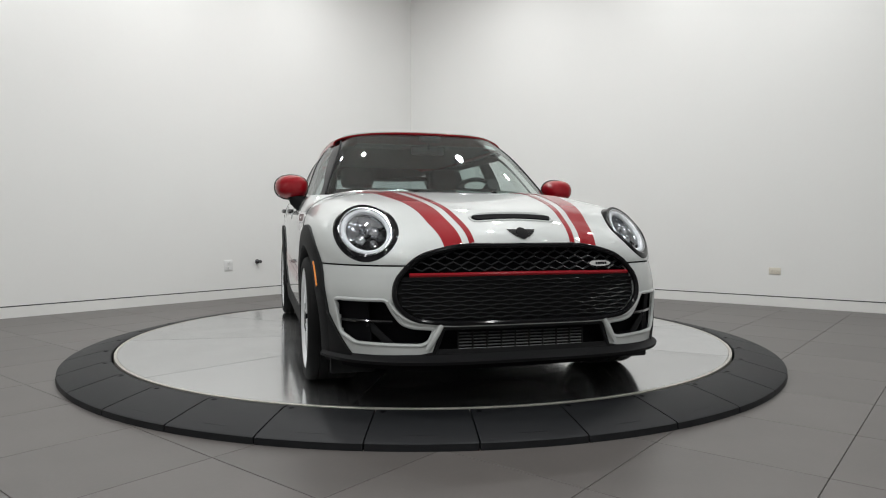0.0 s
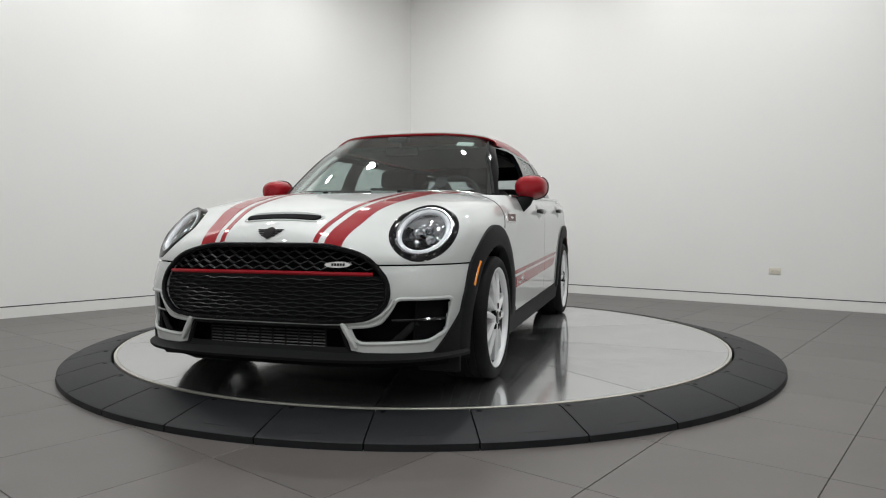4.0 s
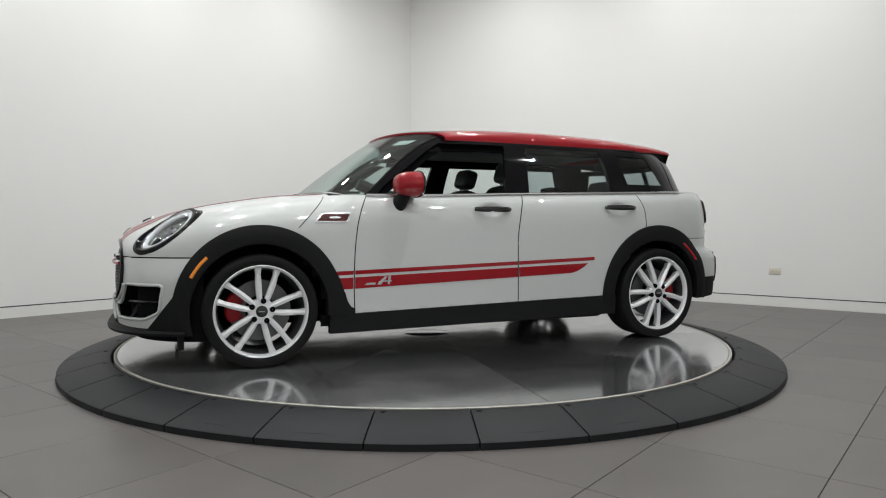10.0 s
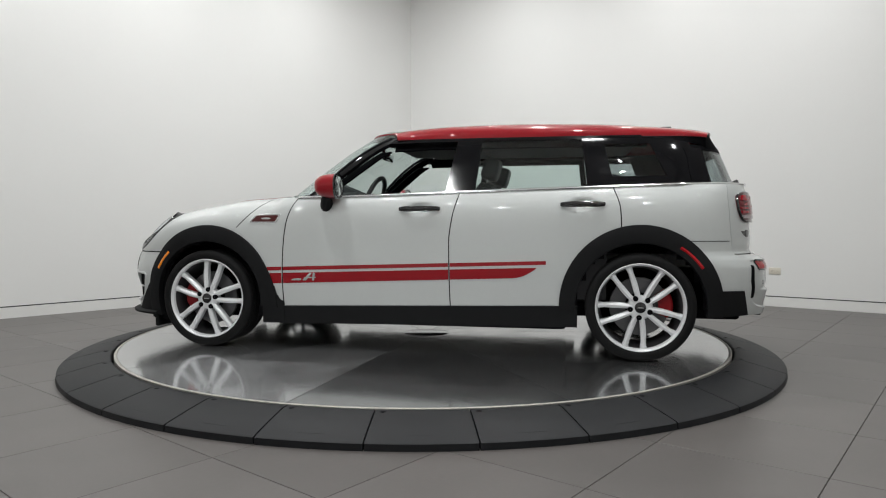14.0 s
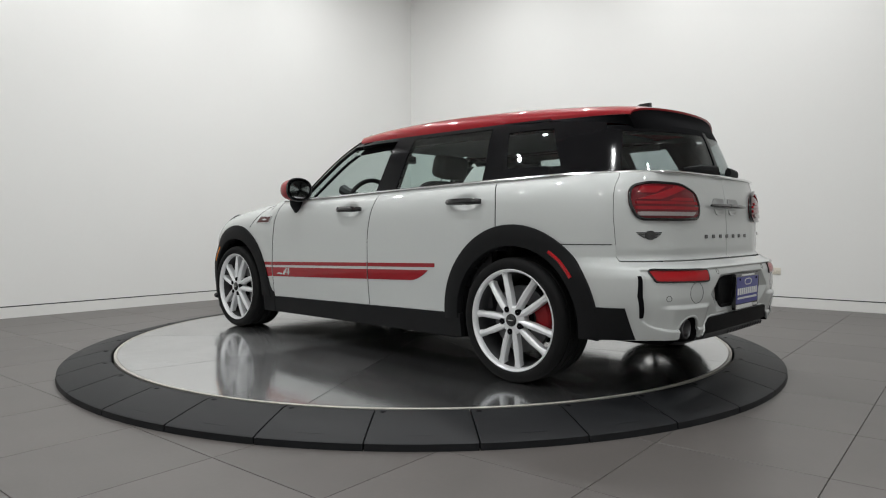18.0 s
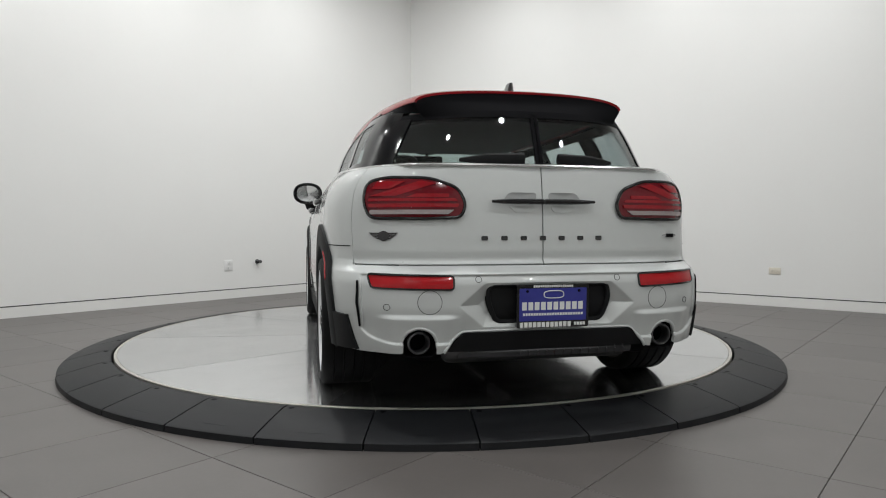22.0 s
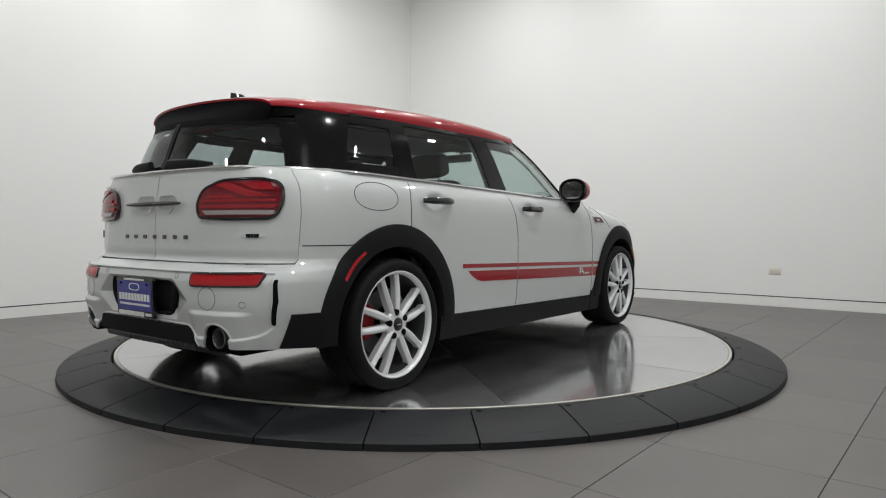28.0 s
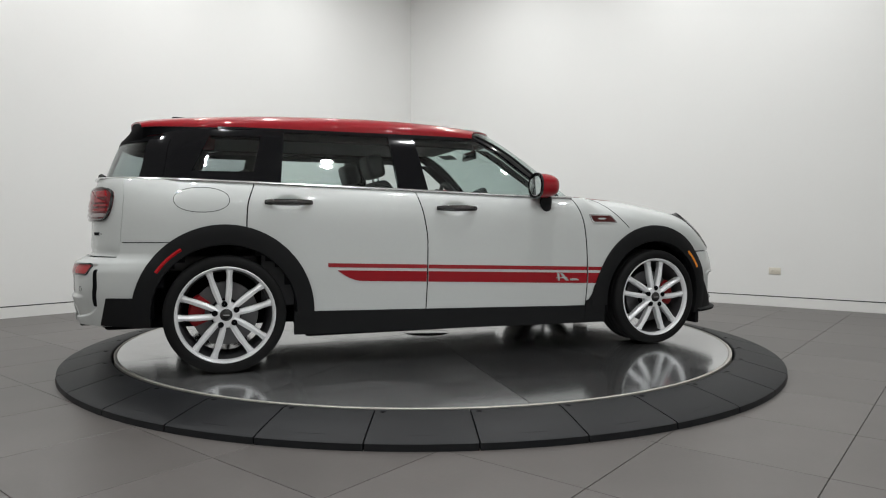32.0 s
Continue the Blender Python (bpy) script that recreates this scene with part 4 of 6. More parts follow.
roof_m = spline([0.5, 0.3, 0.1, -0.1, -0.35, -0.6, -1.1, -1.5, -1.875], [2.0, 2.15, 2.5, 2.7, 2.8, 2.8, 2.7, 2.5, 2.2])


def roof_grid():
    n = 61
    psi = np.pi * np.linspace(0, 1, n)[None, :]

    def at(x):
        m = roof_m(x)
        kx, kz = np.sign(np.cos(psi)) * np.abs(np.cos(psi)) ** (2 / m), np.abs(np.sin(psi)) ** (2 / m)
        drop = np.where(x > -0.55, roof_c(x) - 1.319, 0.128 - 0.063 * np.clip((-0.9 - x) / 0.9, 0, 1) ** 1.5)
        return roof_w(x) * kx, roof_c(x) - drop * (1 - kz)
    lo, hi = np.full((1, n), -0.2), np.full((1, n), 0.60)
    for _ in range(40):
        mid = (lo + hi) / 2
        y, z = at(mid)
        inn = mid < screen_x(y, z) + 0.022
        lo, hi = np.where(inn, mid, lo), np.where(inn, hi, mid)
    y, _ = at(lo)
    ay = np.abs(y[0])
    good = ay < 0.50
    x50 = lo[0][good].min()
    lo = np.where(ay < 0.50, lo, x50 - 0.80 * (ay - ay[good].max()))
    u = np.linspace(0, 1, 70)[:, None]
    y, _ = at(np.full((1, n), -1.845))
    end = -1.845 + 0.09 * (y / 0.46) ** 2
    x = lo + (end - lo) * u
    y, z = at(x)
    return np.stack([x, y, z], -1)


roof_edge = roof_grid()[0]
part("roof", sheet(roof_grid(), 0.010, None, (-0.5, 0, 0.8)), RED, car, "red painted roof panel")


def screen_grid():
    """Windscreen from the scuttle up to the roof's front edge."""
    u = np.linspace(0, 1, 24)[:, None]
    top = np.full((24, 1), 1.36)
    o = np.argsort(roof_edge[:, 1])
    for _ in range(12):
        y = cab(sA(top) * (1 - u), top)[..., 1]
        top = np.interp(y, roof_edge[o, 1], roof_edge[o, 2]) + 0.010
    z = 0.955 + (top - 0.955) * np.linspace(0, 1, 20)[None, :]
    P = cab((sA(z) + 0.006) * (1 - u), z)
    n = normals(P)
    L = P + 0.002 * np.where(n[..., :1] < 0, -n, n)
    return np.concatenate([L, (L * (1, -1, 1))[::-1][1:]])


windscreen = part("windscreen", sheet(screen_grid(), 0.004, None, IN), SCREEN, car, "clear curved glass windscreen")
seal_z = np.linspace(0.962, 1.338, 30)
pair("windscreen_seal", tube(cab(sA(seal_z), seal_z), 0.008, 8), CLAD, car)
sticker_y = np.linspace(0.40, 0.49, 6)[:, None]
sticker_z = np.linspace(1.302, 1.332, 4)[None, :]
sticker = cab(s_of_y(sticker_y + 0 * sticker_z, sticker_z + 0 * sticker_y), sticker_z + 0 * sticker_y)
part("paper_tag", sheet(sticker - np.array([0.012, 0, 0.008]), 0.001, None, IN), PAPER, windscreen, "small white paper tag inside the glass")



def spoiler_under():
    """Black skin from the roof's rear edge in and down to the greenhouse."""
    R = roof_grid()
    k = int(np.argmin(np.abs(R[:, 0, 0] + 0.92)))
    left = R[k:-1, 0] + np.array([0, -0.006, 0.004])
    rear = R[-1] + np.array([0.008, 0, -0.004])
    right = (R[k:-1, -1] + np.array([0, 0.006, 0.004]))[::-1]
    s0, s1 = float(s_of_x(np.array(-0.92), np.array(1.31))), float(s_of_y(np.array(0.45), np.array(1.25), True))
    h = (len(rear) + 1) // 2
    sr = np.linspace(s1, 10, h)
    zl = np.interp(left[:, 0], [-1.85, -1.6, -1.4, -0.9], [1.245, 1.284, 1.304, 1.318])
    sl = np.minimum(s_of_x(left[:, 0], zl), s1)
    zr = np.linspace(1.245, 1.238, h)
    half = np.concatenate([cab(sl, zl), cab(sr, zr)])
    bottom = np.concatenate([half, (half * (1, -1, 1))[::-1][1:]])
    top = np.concatenate([left, rear, right])
    rows = [top]
    for t, dz in ((0.12, -0.022), (0.35, -0.022), (0.7, -0.008), (1.0, 0.0)):
        hang = np.clip(1 - (np.abs(top[:, 1]) / 0.47) ** 2, 0, 1) * (top[:, 0] < -1.7)
        row = top + (bottom - top) * t
        row[:, 2] += dz * hang
        rows.append(row)
    return sheet(np.stack(rows, 1), 0.005, None, (-1.6, 0, 1.30))


# Near-black colour carries the shade under the spoiler's overhang.
part("roof_spoiler", spoiler_under(), DARK, car, "black roof spoiler above the tail glass, underside shade put into its colour")
part("headliner", join(box(-1.36, 0.12, -0.535, 0.535, 1.306, 1.320, 0.006), box(0.10, 0.27, -0.46, 0.46, 1.312, 1.324, 0.005)), LINER, car)
fin = np.array([[(-1.46, 0), (-1.50, 0.018), (-1.56, 0.024), (-1.60, 0.018), (-1.62, 0)], [(-1.54, 0), (-1.56, 0.008), (-1.585, 0.010), (-1.61, 0.007), (-1.615, 0)]])
FV = [(x, s * y, z) for ring, z in ((fin[0], 1.392), (fin[1], 1.446)) for s, pts in ((1, ring), (-1, ring[::-1][1:-1])) for x, y in pts]
n8 = len(FV) // 2
part("aerial_fin", (FV, [(i, (i + 1) % n8, n8 + (i + 1) % n8, n8 + i) for i in range(n8)] + [tuple(range(n8)), tuple(range(n8, 2 * n8))]), GLOSS, car, "black shark-fin aerial")

# ---- the car: wheels ----
def spoke(side):
    """One straight tapered spoke of a V pair in the wheel's plane (x, z), facing +y; the pair opens towards the rim."""
    n = 12
    V, F = [], []
    k = np.linspace(0, 1, n)
    cx = side * (0.0125 + 0.0385 * k + 0.004 * np.sin(np.pi * k))
    cz = 0.040 + 0.189 * k
    slope = math.atan2(side * 0.0385, 0.189)
    w = 0.0125 + 0.0028 * np.sin(np.pi * np.minimum(k * 1.2, 1)) + 0.0015 * k + 0.006 * np.clip((k - 0.86) / 0.14, 0, 1)
    face = 0.006 - 0.016 * k ** 2
    for i in range(n):
        c, s_ = math.cos(slope), math.sin(slope)
        for a, y in ((-1, face[i] - 0.042), (-1, face[i] - 0.010), (-0.45, face[i] - 0.001), (0.1 * side, face[i] + 0.0025), (0.55, face[i] - 0.001), (1, face[i] - 0.010), (1, face[i] - 0.042)):
            V.append((cx[i] + a * w[i] * c, y, cz[i] - a * w[i] * s_))
    for i in range(n - 1):
        for j in range(7):
            q = (j + 1) % 7
            F.append((i * 7 + j, i * 7 + q, (i + 1) * 7 + q, (i + 1) * 7 + j))
    F += [tuple(range(7)), tuple((n - 1) * 7 + j for j in range(7))]
    return np.array(V), F


TYRE = [(0.247, 0.002), (0.252, 0.010), (0.262, 0.016), (0.280, 0.017), (0.296, 0.010), (0.304, 0.0), (0.3075, -0.012)]
for g in range(4):
    y0 = -0.035 - 0.045 * g
    TYRE += [(0.3078, y0), (0.302, y0 - 0.002), (0.302, y0 - 0.008), (0.3078, y0 - 0.010)]
TYRE += [(0.3075, -0.21), (0.304, -0.222), (0.296, -0.232), (0.27, -0.238), (0.248, -0.225), (0.236, -0.19), (0.236, -0.03)]
RIM = [(0.2515, 0.004), (0.2515, 0.010), (0.247, 0.012), (0.240, 0.006), (0.236, -0.004), (0.234, -0.018), (0.238, -0.02), (0.246, -0.01)]
BARRELP = [(0.233, -0.018), (0.228, -0.04), (0.222, -0.07), (0.215, -0.20), (0.222, -0.222), (0.245, -0.222), (0.240, -0.20), (0.238, -0.02)]
spoke_a, spoke_b = spoke(1), spoke(-1)


def wheel(x, side, turn, caliper_angle):
    w = part("wheel", lathe(RIM, 72, True), ALLOY, car, "silver ten-spoke alloy wheel with black tyre", True, 40)
    w.matrix_parent_inverse = Matrix.Identity(4)
    w.location = (x, side * TRACK, HUB_Z)
    w.rotation_euler = (0, 0, 0 if side > 0 else math.pi)
    part("rim_barrel", lathe(BARRELP, 64, True), BARREL, w, "inner barrel of the rim, shade put into its colour")
    part("tyre", lathe(TYRE, 96, True), RUBBER, w, "black low-profile rubber tyre")
    for k in range(5):
        m = Matrix.Rotation(radians(turn + 72 * k), 4, "Y")
        for s in (spoke_a, spoke_b):
            part("spoke", moved(s, m), ALLOY, w, "", True, 30)
        mm = m @ Matrix.Translation((0, 0.0045, 0.057))
        # Near-black bolts: dark nuts, with their recesses' shade put into the colour.
        part("lug_bolt", moved(lathe([(0.001, 0.004), (0.007, 0.004), (0.009, 0.001), (0.0125, 0.005), (0.0150, 0.005), (0.0150, -0.015)], 16), mm), DARK, w)
    part("hub", lathe([(0.001, -0.045), (0.070, -0.045), (0.070, -0.008), (0.062, 0.002), (0.036, 0.0065), (0.001, 0.0065)], 48), ALLOY, w)
    cap = part("hub_cap", lathe([(0.001, 0.013), (0.024, 0.0125), (0.030, 0.010), (0.0325, 0.005)], 32), GLOSS, w, "gloss black hub cap")
    part("cap_mark", box(-0.016, 0.016, 0.0126, 0.0136, -0.0025, 0.0025), BADGE, cap)
    part("brake_disc", lathe([(0.06, -0.075), (0.165, -0.075), (0.167, -0.077), (0.167, -0.099), (0.06, -0.099)], 64, True), STEEL, w, "grey steel brake disc")
    part("brake_hub", lathe([(0.001, -0.055), (0.075, -0.055), (0.08, -0.06), (0.08, -0.11), (0.001, -0.11)], 40), DARK, w)
    V, F = [], []
    pr = [(0.105, -0.055), (0.175, -0.055), (0.186, -0.065), (0.186, -0.118), (0.105, -0.118)]
    for t in np.linspace(-0.52, 0.52, 14):
        e = 1 - 0.10 * (abs(t) / 0.52) ** 4
        for r, y in pr:
            a = radians(caliper_angle) + t
            V.append((r * e * math.cos(a), y, r * e * math.sin(a)))
    for i in range(13):
        for j in range(5):
            q = (j + 1) % 5
            F.append((i * 5 + j, i * 5 + q, (i + 1) * 5 + q, (i + 1) * 5 + j))
    F += [tuple(range(5)), tuple(65 + j for j in range(5))]
    cal = part("caliper", (V, F), CALIPER, w, "red painted brake caliper")
    return w


wheel(AXLE, 1, -9, 8)
wheel(-AXLE, 1, 28.4, 172)
wheel(AXLE, -1, -3, 172)
wheel(-AXLE, -1, 8, 172 - 164)
for cx in (AXLE, -AXLE):
    part("axle", tube([(cx, -0.72, HUB_Z), (cx, 0.72, HUB_Z)], 0.035, 10), DARK, car)
    part("subframe", box(cx - 0.12, cx + 0.12, -0.6, 0.6, 0.16, 0.24, 0.03), DARK, car)

# ---- the car: front ----
yy = np.linspace(-0.83, 0.83, 60)[:, None]
zz = np.linspace(0.15, 0.735, 20)[None, :]
back = on_front(yy + 0 * zz, np.minimum(zz + 0 * yy, 0.70), -0.075)
back[..., 0] -= 0.02 * np.abs(back[..., 1])
# Dark sheet standing in for the shade behind the front openings.
part("front_cavity", sheet(back, 0.01, None, (1.2, 0, 0.4)), DARK, car)
grille = part("grille", tube(np.array([on_front(a, b, 0.004) for a, b in GRILLE]).reshape(-1, 3), 0.0125, 8, True, 1.0, (1, 0, 0.02)), PILLAR, car, "black honeycomb radiator grille in a gloss black frame")


def honey(z0, z1, dz, step, amp, r, off, mask):
    row = 0
    z = z0
    while z < z1:
        y = np.arange(-0.60, 0.6001, step / 4)
        ph = ((y / step + 0.5 * (row % 2)) % 1.0)
        wave = np.interp(ph, [0, 0.30, 0.5, 0.80, 1.0], [-1, -1, 1, 1, -1])
        zw = z + amp * wave
        ok = inside(GR_IN, y, np.full(y.shape, z)) & mask(y, z)
        if ok.sum() > 4:
            yy_, zz_ = y[ok], zw[ok]
            part("grille_bar", tube(on_front(yy_, zz_, off), r, 5, False, 1.4), MESHM, grille)
        row += 1
        z += dz


honey(0.366, 0.552, 0.0172, 0.088, 0.0030, 0.0040, -0.008, lambda y, z: True)
honey(0.586, 0.685, 0.0225, 0.066, 0.0072, 0.0046, -0.010, lambda y, z: True)
web_y = np.linspace(-0.56, 0.56, 70)[:, None]
web_z = np.linspace(0.352, 0.555, 12)[None, :]
web = on_front(web_y + 0 * web_z, web_z + 0 * web_y, -0.014)
wc = (web[1:, 1:] + web[:-1, :-1]) / 2
part("grille_backing", sheet(web, 0.004, inside(GR_IN, wc[..., 1], wc[..., 2]), (1.2, 0, 0.4)), CLAD, grille)
ry = np.linspace(-0.505, 0.505, 50)
part("grille_strip", tube(on_front(ry, 0.563 + 0.004 * (1 - (ry / 0.5) ** 2), 0.010), 0.0085, 8, False, 0.8), RED, grille, "red strip across the grille")
badge_line = superoval(0.355, 0.604, 0.056, 0.0125, 2.0, 32)
fb = part("front_badge", slab(on_front, badge_line, -0.004, 0.016, 3), BADGE, car, "small silver oval badge with red ends")
part("badge_bars", join(*[slab(on_front, rounded([(0.33 + 0.012 * k, 0.599), (0.339 + 0.012 * k, 0.599), (0.339 + 0.012 * k, 0.610), (0.33 + 0.012 * k, 0.610)], 0.001, 2), 0.015, 0.0175, 1) for k in range(5)]), DARK, fb)

# Winged front emblem as a plain dark shape
def emblem(place, cy, cz, s, parent, mirror=1):
    disk = slab(place, superoval(cy, cz, 0.027 * s, 0.026 * s, 2, 28), 0.0, 0.006, 3)
    e = part("emblem", disk, GLOSS, parent, "black winged emblem")
    for sg in (1, -1):
        for k, (l, zo) in enumerate(((0.070, 0.0135), (0.064, 0.0045), (0.053, -0.0045), (0.040, -0.0135))):
            p = [(cy + sg * 0.018 * s, cz + (zo + 0.0034) * s), (cy + sg * l * s, cz + (zo + 0.0034) * s), (cy + sg * (l - 0.010) * s, cz + (zo - 0.0034) * s), (cy + sg * 0.018 * s, cz + (zo - 0.0034) * s)]
            part("wing_bar", slab(place, rounded(p, 0.002 * s, 2, 0.02), 0.0, 0.0045, 2), GLOSS, e)
    return e


emblem(on_front, 0.0, 0.738, 0.95, hood)

# Pale band round the lower half of the grille
band = np.array([0, 0.515]) + (GRILLE - (0, 0.515)) * 1.045
band = band[(band[:, 1] < 0.47)]
part("grille_surround", tube(on_front(band[:, 0], band[:, 1], 0.004), 0.0085, 8), WHITE, bumper)

# Ducts
white_path = rounded([(0.800, 0.480), (0.585, 0.462), (0.535, 0.318), (0.42, 0.272), (0.40, 0.320), (0.385, 0.332), (0.425, 0.212), (0.775, 0.222)], 0.028, 6, 0.02)
for sg in (1, -1):
    d = part("duct_rim", tube(on_front(sg * DUCT[:, 0], DUCT[:, 1], -0.004), 0.009, 8, True, 1.0, (1, 0, 0.02)), WHITE, bumper)
    tooth = on_front(sg * np.linspace(0.435, 0.375, 10), np.linspace(0.252, 0.357, 10), 0.010)
    part("bumper_fin", tube(tooth, 0.006 + 0.008 * np.sin(np.linspace(0.35, 2.6, 10)), 8, False, 0.8), WHITE, bumper)
    part("duct_vane", tube(on_front(sg * np.linspace(0.565, 0.775, 12), np.full(12, 0.365), -0.03), 0.007, 6), GLOSS, bumper)
    part("duct_fin", tube(on_front(sg * np.linspace(0.66, 0.56, 8), np.linspace(0.355, 0.255, 8), -0.035), 0.018, 6, False, 0.5), CLAD, bumper)
    pocket = np.stack([on_front(sg * DUCT[:, 0], DUCT[:, 1], 0.0), on_front(sg * DUCT[:, 0], DUCT[:, 1], 0.0) - np.array([0.07, sg * 0.02, 0])], 1)
    pocket = np.concatenate([pocket, pocket[:1]])
    part("duct_wall", sheet(pocket, 0.003, None, (1.2, sg * 0.6, 0.35)), DARK, bumper)
part("lower_intake", tube(on_front(INTAKE[:, 0], INTAKE[:, 1], -0.004), 0.011, 6, True, 1.0, (1, 0, 0.02)), CLAD, bumper, "black lower intake with radiator mesh")
iy = np.linspace(-0.44, 0.44, 40)[:, None]
iz = np.linspace(0.190, 0.235, 4)[None, :]
part("intake_floor", sheet(on_front(iy + 0 * iz, iz + 0 * iy, 0.005), 0.01, None, (1.2, 0, 0.4)), CLAD, bumper)
for k in range(6):
    part("radiator_slat", tube(on_front(np.linspace(-0.295, 0.285, 24), np.full(24, 0.247 + 0.0135 * k), -0.035), 0.0036, 5), STEEL, bumper)
for k in range(10):
    yk = -0.295 + 0.0644 * k
    part("radiator_rib", tube(on_front(np.full(3, yk), np.linspace(0.240, 0.322, 3), -0.032), 0.004, 5), CLAD, bumper)


def frame_on(point, nrm, up=(0, 0, 1)):
    n = Vector(nrm).normalized()
    x = Vector(up).cross(n).normalized()
    y = n.cross(x)
    return Matrix(((x.x, y.x, n.x, point[0]), (x.y, y.y, n.y, point[1]), (x.z, y.z, n.z, point[2]), (0, 0, 0, 1)))


def headlight(side):
    a, b, n = lamp_axes()
    m = Matrix([[a[k], b[k], n[k], LAMP_C[k] + 0.007 * n[k]] for k in range(3)] + [[0, 0, 0, 1]])
    f = (lambda g: g) if side > 0 else flip
    A, B = LAMP_A, LAMP_B
    t = np.linspace(0, 2 * np.pi, 64, endpoint=False)

    def ring(k, z):
        return np.stack([A * k * np.cos(t), B * k * np.sin(t), np.full(64, z)], 1)

    def rest(k):
        """Height of the bonnet over the lamp's plane along a ring."""
        q = LAMP_C + 0.007 * n + ring(k, 0.0) @ np.array([a, b, n])
        lo, hi = np.full(64, -0.12), np.full(64, 0.12)
        for _ in range(30):
            mid = (lo + hi) / 2
            w = q + mid[:, None] * n
            low = w[:, 2] < hood_z(np.minimum(w[:, 0], 2.07), w[:, 1])
            lo, hi = np.where(low, mid, lo), np.where(low, hi, mid)
        return np.clip((lo + hi) / 2, -0.05, 0.05)

    def laid(k, up):
        g = ring(k, 0.0)
        g[:, 2] = rest(1.13) + up
        return g
    top = ring(1.02, 0.0)
    top[:, 2] = np.maximum(rest(1.05) + 0.007, 0.011)
    rows = [laid(1.10, -0.04), laid(1.165, -0.006), laid(1.155, 0.002), laid(1.11, 0.006), top, ring(0.90, 0.010), ring(0.885, -0.02)]
    V = np.concatenate(rows)
    F = [(i * 64 + j, i * 64 + (j + 1) % 64, (i + 1) * 64 + (j + 1) % 64, (i + 1) * 64 + j) for i in range(6) for j in range(64)]
    h = part("headlight", f(moved((V, F), m)), PILLAR, car, "round headlight with black surround and white light ring")
    bowl = [(0.93, -0.012), (0.90, -0.03), (0.70, -0.06), (0.4, -0.075), (0.02, -0.08)]
    V = np.concatenate([ring(k, z) for k, z in bowl])
    F = [(i * 64 + j, i * 64 + (j + 1) % 64, (i + 1) * 64 + (j + 1) % 64, (i + 1) * 64 + j) for i in range(4) for j in range(64)]
    part("reflector_bowl", f(moved((V, F), m)), REFLECTOR, h)
    part("light_ring", f(moved(tube(ring(0.81, -0.004), 0.0135, 8, True, 1.0, (0, 0, 1)), m)), LAMPWHITE, h, "white daytime light ring")
    part("lens_ring", f(moved(tube(ring(0.90, 0.006), 0.006, 6, True, 1.0, (0, 0, 1)), m)), REFLECTOR, h)
    for (px, py, r) in ((-0.035, 0.012, 0.033), (0.038, 0.010, 0.033), (0.0, -0.055, 0.022), (0.0, 0.062, 0.020)):
        q = m @ Matrix.Translation((px, py, -0.045)) @ Matrix.Rotation(math.pi / 2, 4, "X")
        part("projector", f(moved(lathe([(0.001, 0.026), (r * 0.5, 0.022), (r * 0.85, 0.010), (r, 0.0), (r * 1.12, 0.002), (r * 1.12, -0.02)], 28), q)), REFLECTOR, h)
    part("cross_bar", f(moved(box(-A * 0.72, A * 0.72, -0.006, 0.006, -0.04, -0.03, 0.003), m)), DARK, h)
    lens = [(0.93, 0.008), (0.8, 0.017), (0.55, 0.026), (0.28, 0.031), (0.02, 0.032)]
    V = np.concatenate([ring(k, z) for k, z in lens])
    F = [(i * 64 + j, i * 64 + (j + 1) % 64, (i + 1) * 64 + (j + 1) % 64, (i + 1) * 64 + j) for i in range(4) for j in range(64)]
    part("headlight_lens", f(moved((V, F), m)), LENS, h, "clear domed lens")


headlight(1)
headlight(-1)

# Bonnet stripes and scoop
for sg in (1, -1):
    for (a0, a1, b0, b1) in ((0.352, 0.274, 0.565, 0.455), (0.246, 0.222, 0.402, 0.372)):
        u = np.linspace(0, 1, 70)[:, None]
        v = np.linspace(0, 1, 8)[None, :]
        x = 0.932 + (2.046 - 0.932) * np.sin(u * np.pi / 2) + 0 * v
        k = (x - 0.932) / (2.046 - 0.932)
        yA, yB = b0 + (a0 - b0) * k ** 1.15, b1 + (a1 - b1) * k ** 1.15
        y = sg * (yA + (yB - yA) * v)
        P = on_hood(x, y, 0.0022)
        part("bonnet_stripe", sheet(P, 0.002, None, (1.2, 0, 0.4)), REDVINYL, hood, "red vinyl stripe")
scoop_o = rounded([(1.878, -0.202), (1.878, 0.202), (1.940, 0.190), (1.940, -0.190)], 0.03, 6, 0.03)
scoop = part("bonnet_scoop", tube(on_hood(scoop_o[:, 0], scoop_o[:, 1], 0.001), 0.005, 8, True, 1.0, (0, 0, 1)), WHITE, hood, "bonnet air scoop, its mouth a black slab in place of shade")
mouth_o = rounded([(1.890, -0.192), (1.890, 0.192), (1.934, 0.176), (1.934, -0.176)], 0.018, 6, 0.03)
# Raised black slab stands in for the shade in the scoop's opening.
part("scoop_mouth", slab(on_hood, mouth_o, -0.05, 0.009, 3), DARK, scoop)
sy = np.linspace(-0.20, 0.20, 24)
part("scoop_brow", tube(on_hood(np.full(24, 1.878) + 0.012 * (np.abs(sy) / 0.2) ** 6, sy, 0.006 - 0.008 * (np.abs(sy) / 0.2) ** 6), 0.0115 - 0.008 * (np.abs(sy) / 0.2) ** 6, 8), WHITE, scoop)
